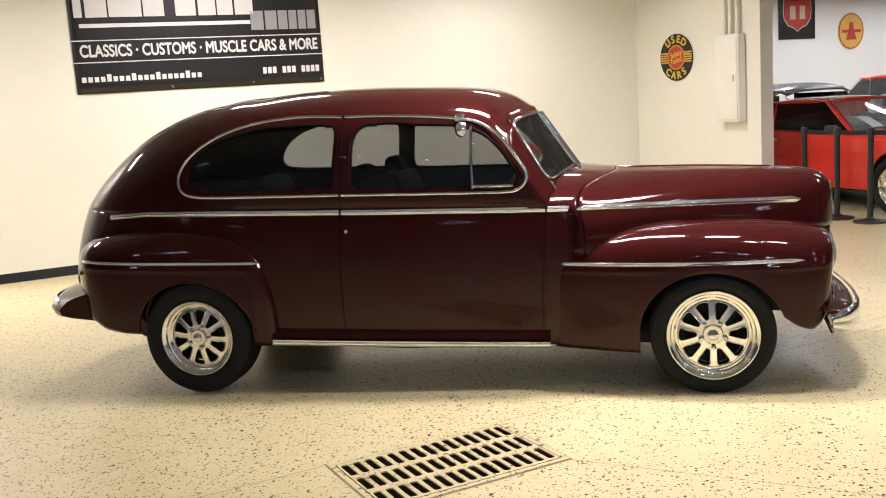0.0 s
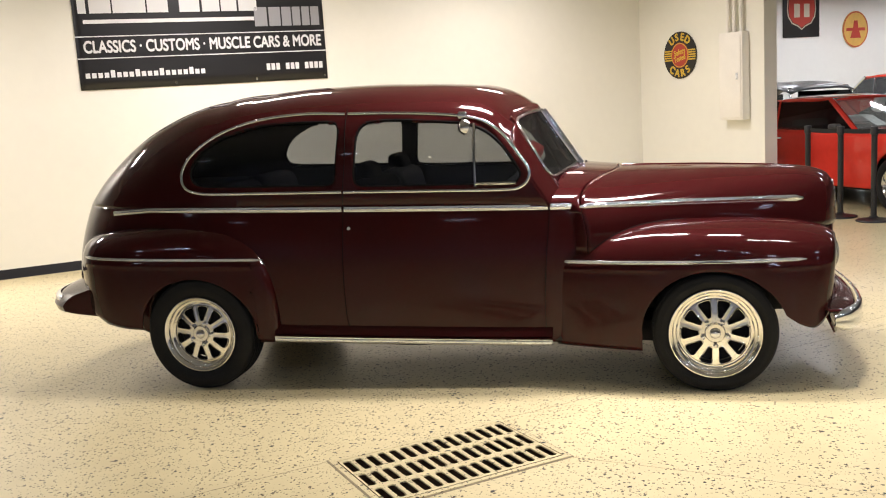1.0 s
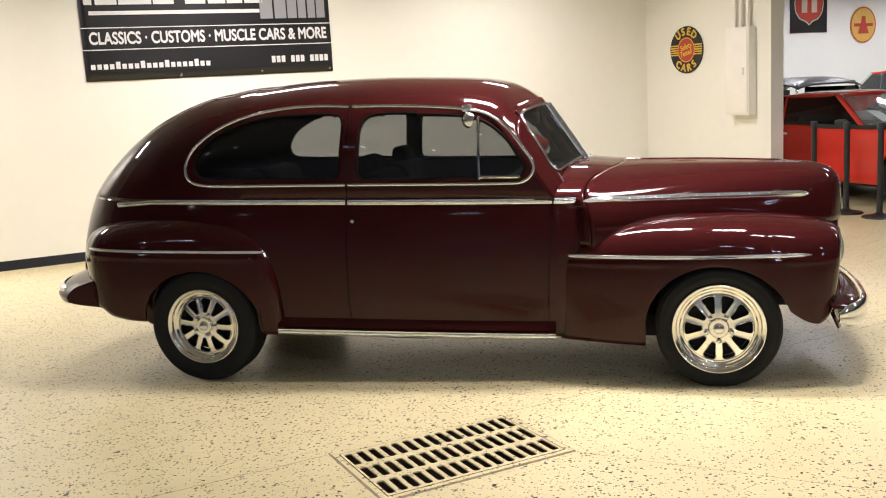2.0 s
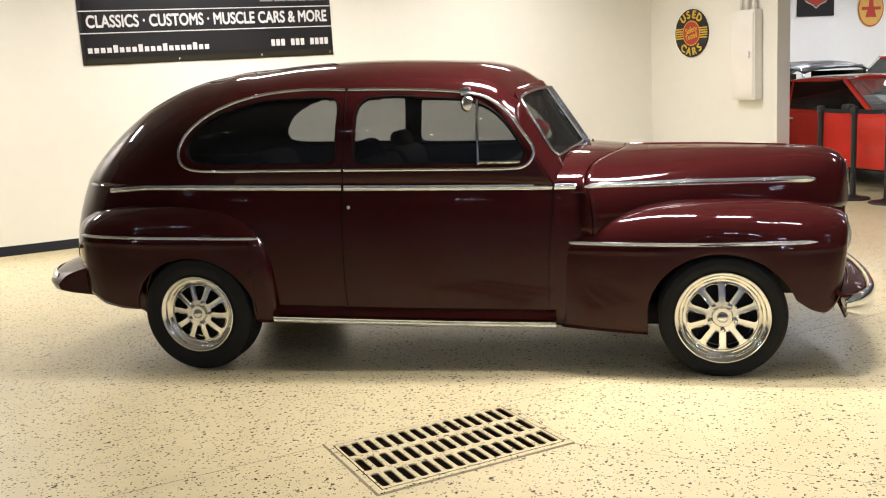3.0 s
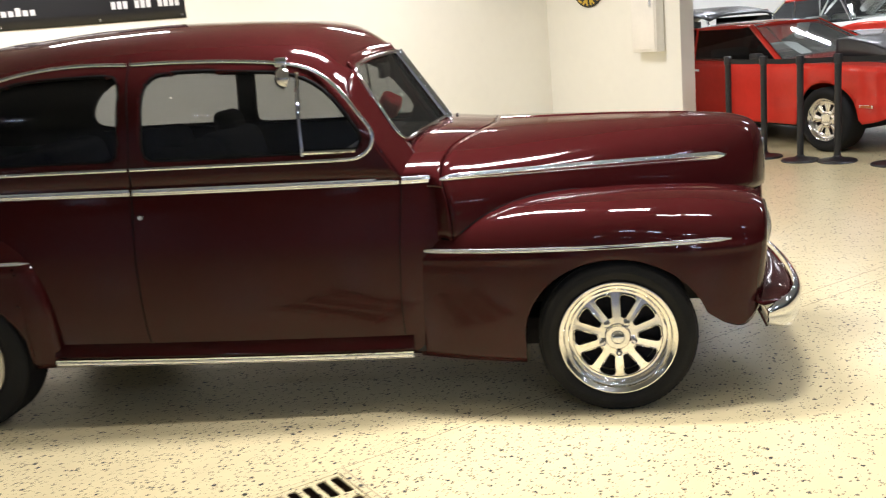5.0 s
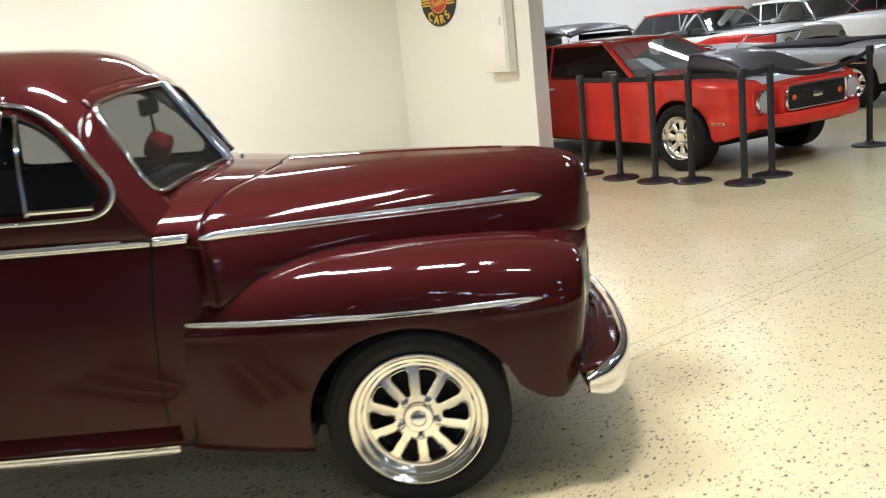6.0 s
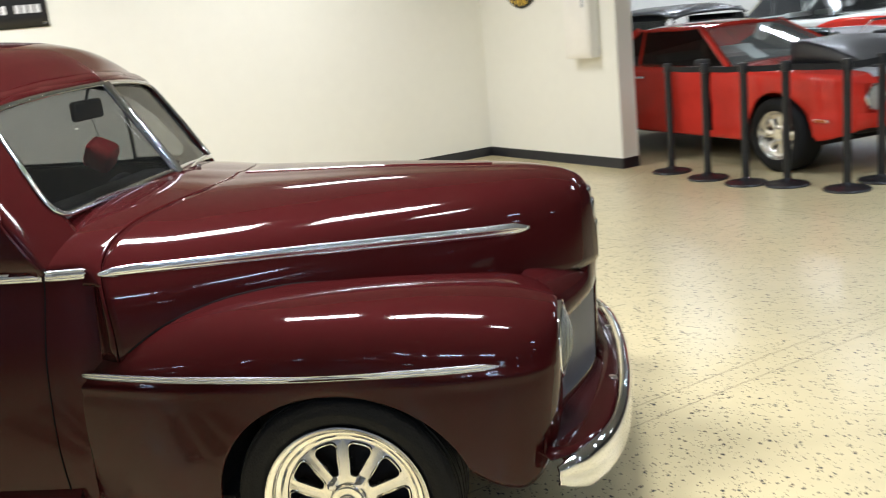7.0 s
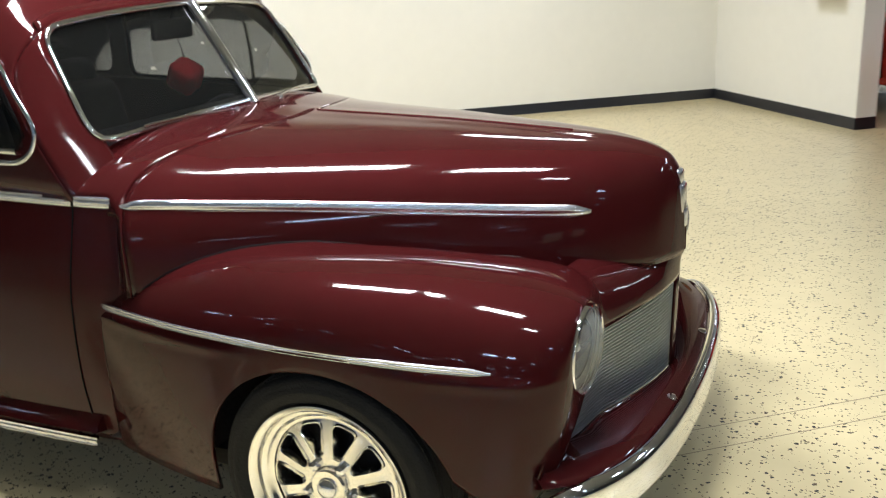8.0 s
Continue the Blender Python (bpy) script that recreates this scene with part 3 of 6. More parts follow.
def cowl_point(x, th):
    """The hood's section, kept just inside the flank where the two overlap."""
    x, y, z = hood_point(x, th)
    limit = CY - side_h(x, z) + 0.004 - 0.05 * max(0.0, (x - 2.15) / 0.1)
    return x, max(y, limit), z


part("cowl", raked(both(grid(np.array([[cowl_point(cowl_start(t) + u * (seam_x(t) - 0.005 - cowl_start(t)), t) for t in HT[12:]] for u in np.linspace(0, 1, 24)])), CY)), MAROON, sedan, angle=60, solid=0.01)
low_cowl = []
for t in HT[:18]:
    x1 = seam_x(t) - 0.005
    zc_ = hood_point(x1, t)[2]
    h0, h1 = side_h(2.18, min(zc_, BELT)), CY - hood_point(x1, t)[1]
    low_cowl.append([(2.18 + (x1 - 2.18) * u, CY - h0 - (h1 - h0) * u * u * (3 - 2 * u) + 0.003 * (1 - u), zc_) for u in np.linspace(0, 1, 12)])
low_cowl = grid(np.array(low_cowl))
for geo in (low_cowl, mirrored(low_cowl, CY)):
    part("cowl_side", raked(geo), MAROON, sedan, angle=60, solid=0.01)
hood = part("hood", raked(both(grid(np.array([[hood_point(seam_x(t) + u * (3.636 - seam_x(t)), t) for t in HT] for u in US])), CY)), MAROON, sedan, angle=60, solid=0.01)

# fenders
f_out = curve_fn((2.04, 0.125), (2.10, 0.105), (2.25, 0.064), (2.5, 0.018), (2.85, -0.009), (3.15, -0.001), (3.35, 0.024), (3.55, 0.05))
f_crown = curve_fn((2.04, 0.845), (2.12, 0.862), (2.33, 0.912), (2.59, 0.952), (3.0, 0.968), (3.3, 0.955), (3.52, 0.93))


def softened(f, w):
    return lambda x: float(np.mean([f(x + d) for d in np.linspace(-w, w, 11)]))


f_out, f_crown = softened(f_out, 0.09), softened(f_crown, 0.09)


def front_low(x):
    if x < 2.524:
        return 0.288
    if x < 3.25:
        return 0.393 + 0.335 * math.sqrt(max(0, 1 - ((x - 2.896) / 0.372) ** 2))
    return float(np.interp(x, (3.25, 3.314, 3.396, 3.55), (0.496, 0.450, 0.405, 0.38)))


def front_fender_row(x):
    yo, zc, low, zs = float(f_out(x)), float(f_crown(x)), front_low(x), 0.64
    yc = yo + 0.30
    inner = max(CY - float(hood_w(max(x, 2.2))) * 0.93 + 0.06, yc + 0.05) - yc
    row = []
    for t in np.linspace(0, 1, 14)[:-1]:
        z = low + (max(zs, low + 0.004) - low) * t
        row.append([x, yo + 0.022 * max(0, (0.64 - z) / 0.33) ** 2, z])
    ridge = float(np.interp(x, (2.08, 2.6, 3.35), (0.756, 0.770, 0.792))) - 0.034
    for th in np.concatenate((np.linspace(0, 0.45, 24), np.linspace(0.45, math.pi * 0.93, 34)[1:])):
        c, s = math.cos(th), math.sin(th)
        y = yc - (0.30 if c > 0 else inner) * math.copysign(abs(c) ** (2 / (2.6 if c > 0 else 2.2)), c)
        z0 = max(zs, low + 0.004) if c > 0 else 0.70
        z = z0 + (zc - z0) * abs(s) ** (2 / (2.8 if c > 0 else 2.3))
        if c > 0:
            y -= 0.0055 * min(1.0, max(0.0, (0.74 - low) / 0.2)) * math.exp(-((z - ridge) / 0.017) ** 2)
        row.append([x, y, z])
    row = np.array(row)
    if x > 3.2:
        u = min(1.0, (x - 3.2) / 0.308)
        k = max(0.0, 1 - u ** 4.2) ** 0.55
        mid = np.array((0.266, 0.785))
        d = row[:, 1:] - mid
        ring = d / np.maximum(np.linalg.norm(d, axis=1), 1e-6)[:, None] * 0.114
        row[:, 1:] = mid + d * k + ring * (1 - k)
    if x < 2.125:
        k = max(0.0, 1 - ((2.125 - x) / 0.06) ** 2.5) ** 0.5
        row[:, 1] = 0.16 + (row[:, 1] - 0.16) * (0.35 + 0.65 * k)
        row[:, 2] = np.where(row[:, 2] > 0.7, 0.7 + (row[:, 2] - 0.7) * (0.8 + 0.2 * k), row[:, 2])
    return row


fx = np.concatenate((np.linspace(2.066, 2.125, 12), np.linspace(2.14, 2.515, 22), [2.5235, 2.5245], 2.896 - 0.3725 * np.cos(np.linspace(0.10, math.pi - 0.5, 60)), np.linspace(3.242, 3.42, 26), 3.508 - 0.088 * (1 - np.linspace(0, 1, 34)[1:]) ** 2.4))
ff = grid(np.array([front_fender_row(x) for x in fx]))
for name, geo in (("front_fender", ff), ("front_fender", mirrored(ff, CY))):
    part(name, raked(geo), MAROON, sedan, angle=55, solid=0.012, outward=True)

r_out = curve_fn((-1.05, 0.58), (-0.94, 0.37), (-0.85, 0.22), (-0.77, 0.115), (-0.69, 0.05), (-0.55, 0.003), (-0.3, -0.022), (0.1, -0.025), (0.33, -0.018), (0.42, -0.008), (0.462, 0.006), (0.482, 0.028), (0.490, 0.065))
r_crown = curve_fn((-1.05, 0.70), (-0.93, 0.80), (-0.77, 0.875), (-0.608, 0.915), (-0.3, 0.957), (-0.05, 0.972), (0.15, 0.962), (0.28, 0.925), (0.37, 0.865), (0.44, 0.775), (0.478, 0.665), (0.490, 0.56))


def rear_low(x):
    if x > 0.358:
        return 0.288
    if x > -0.362:
        return 0.334 + 0.330 * math.sqrt(max(0, 1 - (x / 0.365) ** 2))
    return float(np.interp(x, (-1.1, -0.9, -0.77, -0.69, -0.60, -0.48, -0.362), (0.44, 0.44, 0.44, 0.42, 0.372, 0.352, 0.35)))


def rear_fender_row(x):
    yo, zc, low = float(r_out(x)), float(r_crown(x)), rear_low(x)
    zs = max(min(0.66, zc - 0.2), low + 0.004)
    zc = max(zc, zs + 0.02)
    yc = yo + 0.20
    row = []
    for t in np.linspace(0, 1, 14)[:-1]:
        z = low + (zs - low) * t
        row.append([x, yo + 0.05 * max(0, (0.60 - z) / 0.33) ** 2, z])
    for th in np.concatenate((np.linspace(0, 0.6, 24), np.linspace(0.6, math.pi * 0.55, 20)[1:])):
        z = zs + (zc - zs) * math.sin(th) ** 0.75
        y = yc - 0.20 * math.copysign(abs(math.cos(th)) ** 0.8, math.cos(th))
        row.append([x, y - (0.0055 * math.exp(-((z - 0.742) / 0.017) ** 2) if x > -0.75 else 0.0), z])
    return row


rx = np.concatenate((np.linspace(-1.05, -0.37, 40), [-0.3625, -0.3615], 0.363 * np.cos(np.linspace(math.pi - 0.1, 0.1, 56)), [0.3575, 0.3585], np.linspace(0.365, 0.490, 24)))
rf = grid(np.array([rear_fender_row(x) for x in rx]))
for geo in (rf, mirrored(rf, CY)):
    part("rear_fender", raked(geo), MAROON, sedan, angle=55, solid=0.012)

# nose panel with the grille, apron below it
nose_x = curve_fn((0.0, 3.618), (0.03, 3.614), (0.12, 3.600), (0.22, 3.572), (0.33, 3.535), (0.415, 3.505), (0.56, 3.482), (0.62, 3.46))


def nose_point(h, z):
    x = float(nose_x(h)) + 0.03 * (z - 0.65) + 0.10 * max(0, 0.505 - z) / 0.2
    return x, CY - h, z


GR_TOP, GR_LOW = fn((0.0, 0.80), (0.03, 0.792), (0.415, 0.768)), fn((0.0, 0.512), (0.03, 0.514), (0.60, 0.522))
hs = np.linspace(0, 0.62, 60)
lip_x = curve_fn((0, 3.634), (0.06, 3.612), (0.11, 3.585), (0.14, 3.545), (0.20, 3.47), (0.30, 3.40), (0.62, 3.38))
lip_z = curve_fn((0, 0.872), (0.13, 0.872), (0.20, 0.892), (0.30, 0.910), (0.62, 0.915))


def brow_point(h, t):
    """From the grille's top edge up and back over the brow to the hood's lip and the fender's crown."""
    xb, _, zb = nose_point(h, float(GR_TOP(h)))
    a = t * math.pi / 2
    return xb + (float(lip_x(h)) - xb) * (1 - math.cos(a)), CY - h, zb + (float(lip_z(h)) - zb) * math.sin(a)


upper = grid(np.array([[brow_point(h, t) for t in np.linspace(0, 1, 14)] for h in hs]))
lower = grid(np.array([[nose_point(h, 0.36 + t * (float(GR_LOW(h)) - 0.36)) for t in np.linspace(0, 1, 8)] for h in hs]))
mid = grid(np.array([[nose_point(h, float(GR_LOW(h)) + t * (float(GR_TOP(h)) - float(GR_LOW(h)))) for t in np.linspace(0, 1, 8)] for h in np.linspace(0.0, 0.028, 6)]))
endp = grid(np.array([[nose_point(h + 0.60 - 0.165 * t, float(GR_LOW(0.60)) + t * (0.768 - float(GR_LOW(0.60)))) for t in np.linspace(0, 1, 8)] for h in np.linspace(0, 0.2, 6)]))
part("nose_panel", raked(both(join(upper, lower, mid, endp), CY)), MAROON, sedan, angle=50, solid=0.008)
grille = part("grille", raked(both(grid(np.array([[tuple(np.array(nose_point(h, z)) - (0.045, 0, 0)) for z in (0.50, 0.82)] for h in np.linspace(0, 0.6, 20)])), CY)), GRILLE_BACK, sedan, "dark grille opening with fine bright horizontal bars")
NB = 26
for side in (-1, 1):
    for i in range(NB):
        t = (i + 0.5) / NB
        hmax = 0.60 - 0.165 * t - 0.006
        path = []
        for h in np.linspace(0.03, hmax, 10):
            z = float(GR_LOW(h)) + t * (float(GR_TOP(h)) - float(GR_LOW(h)))
            p = nose_point(h, z)
            path.append((p[0] - 0.010, CY + side * h, p[2]))
        part("grille_bar", raked(sweep(path, [(-0.004, -0.0015), (0.002, -0.0021), (0.004, 0.0), (0.002, 0.0021), (-0.004, 0.0015)])), GRILLE_BAR, grille, angle=80)


# trim
def bead(pts, r, sx=0.6, n=120, closed=False):
    line = smooth_line(pts, n, closed)
    return sweep([on_side(x, z, 0.003) for x, z in line], ring_shape(r, 8, 1, sx), closed, up=(0, 1, 0.001))


q_bead = [(0.928, 1.578), (0.75, 1.584), (0.58, 1.577), (0.42, 1.556), (0.27, 1.518), (0.13, 1.458), (0.01, 1.372), (-0.05, 1.29), (-0.06, 1.222), (-0.03, 1.172), (0.05, 1.150), (0.19, 1.146), (0.5, 1.148), (0.905, 1.150)]
d_bead = [(0.945, 1.578), (1.15, 1.577), (1.4, 1.567), (1.6, 1.548), (1.72, 1.516), (1.82, 1.445), (1.90, 1.34), (1.95, 1.262), (1.945, 1.205), (1.90, 1.163), (1.82, 1.151), (1.5, 1.150), (0.918, 1.150)]
for pts in (q_bead, d_bead):
    for geo in (bead(pts, 0.0088), mirrored(bead(pts, 0.0088), CY)):
        part("window_trim", raked(geo), CHROME, sedan, "thin chrome window bead", angle=80)
for outline in (QUARTER_GLASS, DOOR_GLASS):
    g = sweep([on_side(x, z, -0.010) for x, z in outline[::4]], ring_shape(0.009, 6, 1, 1.2), True, up=(0, 1, 0.001))
    for geo in (g, mirrored(g, CY)):
        part("window_gasket", raked(geo), GASKET, sedan, angle=80)


def strip(fun, x0, x1, z, half, out=0.007, n=60, taper_ends=True):
    """A ribbed strip along the flank; fun(x, z) gives the skin."""
    prof = [(-1, -0.2), (-0.85, 0.6), (-0.45, 0.9), (-0.38, 0.55), (0, 0.6), (0.1, 1.0), (0.38, 0.95), (0.45, 0.6), (0.85, 0.6), (1, -0.2)]
    P = []
    for i, x in enumerate(np.linspace(x0, x1, n)):
        zz = z(x) if callable(z) else z
        k = 1.0
        if taper_ends:
            k = min(1, 0.25 + min(x - min(x0, x1), max(x0, x1) - x) / 0.06)
        p = fun(x, zz)
        P.append([(p[0], p[1] - out * o * min(1, k + 0.2), p[2] + half * k * a) for a, o in prof])
    g = grid(np.array(P), close_v=True)
    m = len(prof)
    return g[0], g[1] + [tuple(range(m)), tuple(range((n - 1) * m, n * m))]


def hood_side(x, z):
    z0 = float(hood_low(x))
    t = (z - z0) / (float(hood_top(x)) - z0)
    th = math.asin(max(0, min(1, t)) ** (float(square_z(x)) / 2))
    return hood_point(x, th)


def both_parts(name, geo, mat, label=""):
    for g in (geo, mirrored(geo, CY)):
        part(name, raked(g), mat, sedan, label, angle=60)


both_parts("belt_strip", strip(on_side, -0.58, 0.898, fn((-0.58, 1.020), (-0.3, 1.047), (0.0, 1.053), (0.9, 1.053)), 0.0165, taper_ends=False), BRUSHED, "ribbed bright belt moulding")
both_parts("belt_strip", strip(on_side, 0.912, 2.045, 1.052, 0.0165, taper_ends=False), BRUSHED, "ribbed bright belt moulding")
both_parts("belt_strip", strip(on_side, 2.055, 2.198, 1.052, 0.0165, taper_ends=False), BRUSHED, "ribbed bright belt moulding")
both_parts("belt_strip", strip(hood_side, 2.212, 3.425, fn((2.2, 1.050), (2.8, 1.045), (3.42, 1.034)), 0.0195, taper_ends=True), BRUSHED, "ribbed bright belt moulding")
both_parts("fender_strip", strip(lambda x, z: (x, float(f_out(x)) + 0.006 + (0.03 * max(0, (2.16 - x) / 0.1) ** 2), z), 2.100, 3.35, fn((2.08, 0.756), (2.6, 0.770), (3.35, 0.792)), 0.0105), BRUSHED, "thin bright fender moulding")
both_parts("fender_strip", strip(lambda x, z: (x, float(r_out(x)) + 0.006, z), -0.74, 0.432, fn((-0.8, 0.774), (0.43, 0.778)), 0.0095), BRUSHED, "thin bright fender moulding")

# running board edge under the doors
rb = []
for x in np.linspace(0.455, 2.045, 40):
    y = CY - side_h(x, 0.36)
    rb.append([(x, y + 0.02, 0.412), (x, y + 0.002, 0.395), (x, y - 0.016, 0.380), (x, y - 0.030, 0.362), (x, y - 0.037, 0.342), (x, y + 0.03, 0.328)])
board = grid(np.array(rb), close_v=True)
both_parts("running_board", (board[0], board[1] + [tuple(range(6)), tuple(range(234, 240))]), MAROON)
both_parts("sill_strip", strip(lambda x, z: (x, CY - side_h(x, 0.36) - 0.032, z), 0.457, 2.043, 0.311, 0.019, 0.012, taper_ends=False), CHROME, "bright ribbed sill strip")


# panel gaps
def gap(pts, fun=on_side, r=0.0011):
    line = smooth_line(pts, 50)
    return sweep([fun(x, z) for x, z in line], [(-r, -0.004), (r, -0.004), (r, 0.0006), (-r, 0.0006)], up=(0, 1, 0.001))


both_parts("door_gap", gap([(0.938, 1.60), (0.935, 1.35), (0.912, 1.15), (0.905, 1.0), (0.892, 0.7), (0.888, 0.45), (0.90, 0.375)]), GASKET)
both_parts("door_gap", gap([(2.05, 1.075), (2.05, 1.04), (2.05, 1.0), (2.03, 0.8), (2.012, 0.55), (2.01, 0.38)]), GASKET)
both_parts("door_gap", gap([(0.90, 0.378), (1.4, 0.374), (2.01, 0.378)]), GASKET)
both_parts("door_lock", moved(lathe([(0, -0.008), (0.010, -0.008), (0.012, -0.004), (0.012, 0.004)], 16, "y"), Matrix.Translation(on_side(0.938, 0.948))), CHROME, "small chrome lock button")


# dark seam where hood and fender meet
def seam_line(n=60):
    out = []
    for x in np.linspace(2.24, 3.47, n):
        hoodp = np.array([hood_point(x, t) for t in np.linspace(0, 1.2, 60)])
        fr_ = np.array(front_fender_row(x))[20:]
        d = (hoodp[:, None, 1] - fr_[None, :, 1]) ** 2 + (hoodp[:, None, 2] - fr_[None, :, 2]) ** 2
        i, j = np.unravel_index(np.argmin(d), d.shape)
        out.append((x, (hoodp[i, 1] + fr_[j, 1]) / 2, (hoodp[i, 2] + fr_[j, 2]) / 2))
    out = np.array(out)
    k = np.ones(7) / 7
    for c in (1, 2):
        pad = np.pad(out[:, c], 3, mode="edge")
        out[:, c] = np.convolve(pad, k, "valid")
    return out


both_parts("fender_welt", sweep(seam_line(), ring_shape(0.0045, 6)), GASKET)

# glass: sides follow the flank, windscreen in two flat panes
for outline in (QUARTER_GLASS, DOOR_GLASS):
    o = outline[::8]
    c = o.mean(0)
    rings = [[(c[0] + (q[0] - c[0]) * s, c[1] + (q[1] - c[1]) * s) for q in o] for s in (1.01, 0.85, 0.6, 0.3, 0.02)]
    P = np.array([[on_side(x, z, -0.014) for x, z in r] for r in rings])
    for geo in (grid(P, close_v=True), mirrored(grid(P, close_v=True), CY)):
        part("side_glass", raked(geo), GLASS, sedan, "dark tinted side glass")


def screen_point(h, z, fwd=0.0):
    return screen_x(h, z) + fwd, CY - h, z


screen_edge = [(0.0, 1.238), (0.2, 1.228), (0.44, 1.212), (0.56, 1.204), (0.596, 1.212), (0.609, 1.245), (0.603, 1.32), (0.587, 1.42), (0.573, 1.478), (0.548, 1.506), (0.49, 1.524), (0.27, 1.545), (0.0, 1.556)]
edge = np.concatenate((smooth_line(screen_edge, 70), [(0.0, 1.40)]))
for sgn in (1, -1):
    cz = np.array((0.28, 1.37))
    rings = [[tuple(cz + (q - cz) * s) for q in edge] for s in (1.0, 0.5, 0.03)]
    P = np.array([[screen_point(h, z, -0.006) for h, z in r] for r in rings])
    g = grid(P, close_v=True)
    part("windscreen_pane", raked(g if sgn > 0 else mirrored(g, CY)), GLASS, sedan, "flat tinted windscreen pane")
    g = sweep([screen_point(h, z, 0.006) for h, z in smooth_line(screen_edge, 70)], ring_shape(0.0095, 8, 1, 0.8), up=(0.83, 0, 0.55))
    part("windscreen_trim", raked(g if sgn > 0 else mirrored(g, CY)), CHROME, sedan, "bright windscreen surround", angle=80)
part("windscreen_divider", raked(sweep([screen_point(0, z, 0.008) for z in np.linspace(1.225, 1.553, 10)], [(-0.015, -0.008), (-0.0145, 0.008), (-0.009, 0.018), (0, 0.0215), (0.009, 0.018), (0.0145, 0.008), (0.015, -0.008)], up=(0.83, 0, 0.55))), CHROME, sedan, "bright centre strip", angle=80)

for sgn in (1, -1):
    bar_ = sweep([on_side(1.658, z, -0.004) for z in np.linspace(1.172, 1.508, 10)], ring_shape(0.0085, 8), up=(1, 0, 0))
    ledge = sweep([on_side(x, 1.186, -0.002) for x in np.linspace(1.66, 1.88, 8)], ring_shape(0.010, 8), up=(0, 1, 0))
    part("vent_divider", raked(bar_ if sgn > 0 else mirrored(bar_, CY)), CHROME, sedan, "chrome vent window divider")
    part("vent_ledge", raked(ledge if sgn > 0 else mirrored(ledge, CY)), CHROME, sedan)


# screen pillars between glass and cabin shell
pil = []
for z in np.linspace(1.06, 1.57, 30):
    e = float(np.interp(z, (1.06, 1.20, 1.245, 1.42, 1.50, 1.54, 1.57), (0.59, 0.59, 0.609, 0.587, 0.553, 0.40, 0.0)))
    t = (z - BELT) / (1.588 - BELT)
    hs_ = float(half_w(1.96)) * max(0.0, 1 - min(t, 1) ** Q_EXP) ** (1 / P_EXP)
    pil.append([screen_point(e + (hs_ - e) * k, z, 0.004 - 0.004 * k + 0.014 * (k - k ** 4)) for k in np.linspace(0, 1, 10)])
part("screen_pillar", raked(both(grid(np.array(pil)), CY)), MAROON, sedan, angle=60, solid=0.01)
head = [[screen_point(h, float(np.interp(h, (0, 0.27, 0.49, 0.55, 0.65), (1.556, 1.545, 1.524, 1.505, 1.46))) + k * 0.04, 0.004) for k in (0, 0.5, 1)] for h in np.linspace(0, 0.575, 30)]
part("screen_header", raked(both(grid(np.array(head)), CY)), MAROON, sedan, angle=60, solid=0.008)

# wipers and their chrome posts
for sgn in (1, -1):
    for h0, h1 in ((0.13, 0.46),):
        w = sweep([screen_point(h0 + (h1 - h0) * t, 1.222 + 0.006 * math.sin(3 * t), 0.025) for t in np.linspace(0, 1, 12)], ring_shape(0.0045, 6), up=(0.8, 0, 0.6))
        post = moved(lathe([(0, 0.026), (0.007, 0.023), (0.008, 0.008), (0.014, 0.0), (0.014, -0.02)], 14), Matrix.Translation(screen_point(h0, 1.212, 0.05)))
        for nm, g in (("wiper_blade", w), ("wiper_post", post)):
            part(nm, raked(g if sgn > 0 else mirrored(g, CY)), CHROME, sedan, angle=60)

# round mirror clipped above the door window
head_m = moved(lathe([(0, 0.028), (0.018, 0.026), (0.034, 0.016), (0.042, 0.0), (0.044, -0.012), (0.040, -0.016), (0, -0.012)], 28), Matrix.Translation((1.612, 0.105, 1.496)) @ Euler((radians(35), radians(-70), radians(0))).to_matrix().to_4x4())
mirror = part("door_mirror", raked(head_m), CHROME, sedan, "small round chrome door mirror")
part("mirror_arm", raked(sweep([(1.60, 0.11, 1.50), (1.60, 0.14, 1.525), (1.60, 0.175, 1.556)], ring_shape(0.007, 8), up=(1, 0, 0))), CHROME, mirror)
part("mirror_clamp", raked(box(1.575, 1.625, 0.145, 0.19, 1.535, 1.575, 0.008)), CHROME, mirror)

# hood emblem and cowl vent
part("hood_emblem", raked(join(box(3.58, 3.632, CY - 0.034, CY + 0.034, 0.985, 1.075, 0.012, 3), box(3.57, 3.624, CY - 0.026, CY + 0.026, 1.065, 1.115, 0.012, 3), box(3.60, 3.639, CY - 0.016, CY + 0.016, 0.945, 1.0, 0.008, 3))), BRUSHED, sedan, "small chrome hood emblem")
part("hood_ridge", raked(sweep([(x, CY, float(hood_top(x)) + 0.0065) for x in np.linspace(2.43, 3.3, 40)], [(-0.004, -0.002), (0, 0.002), (0.004, -0.002)])), MAROON, sedan)

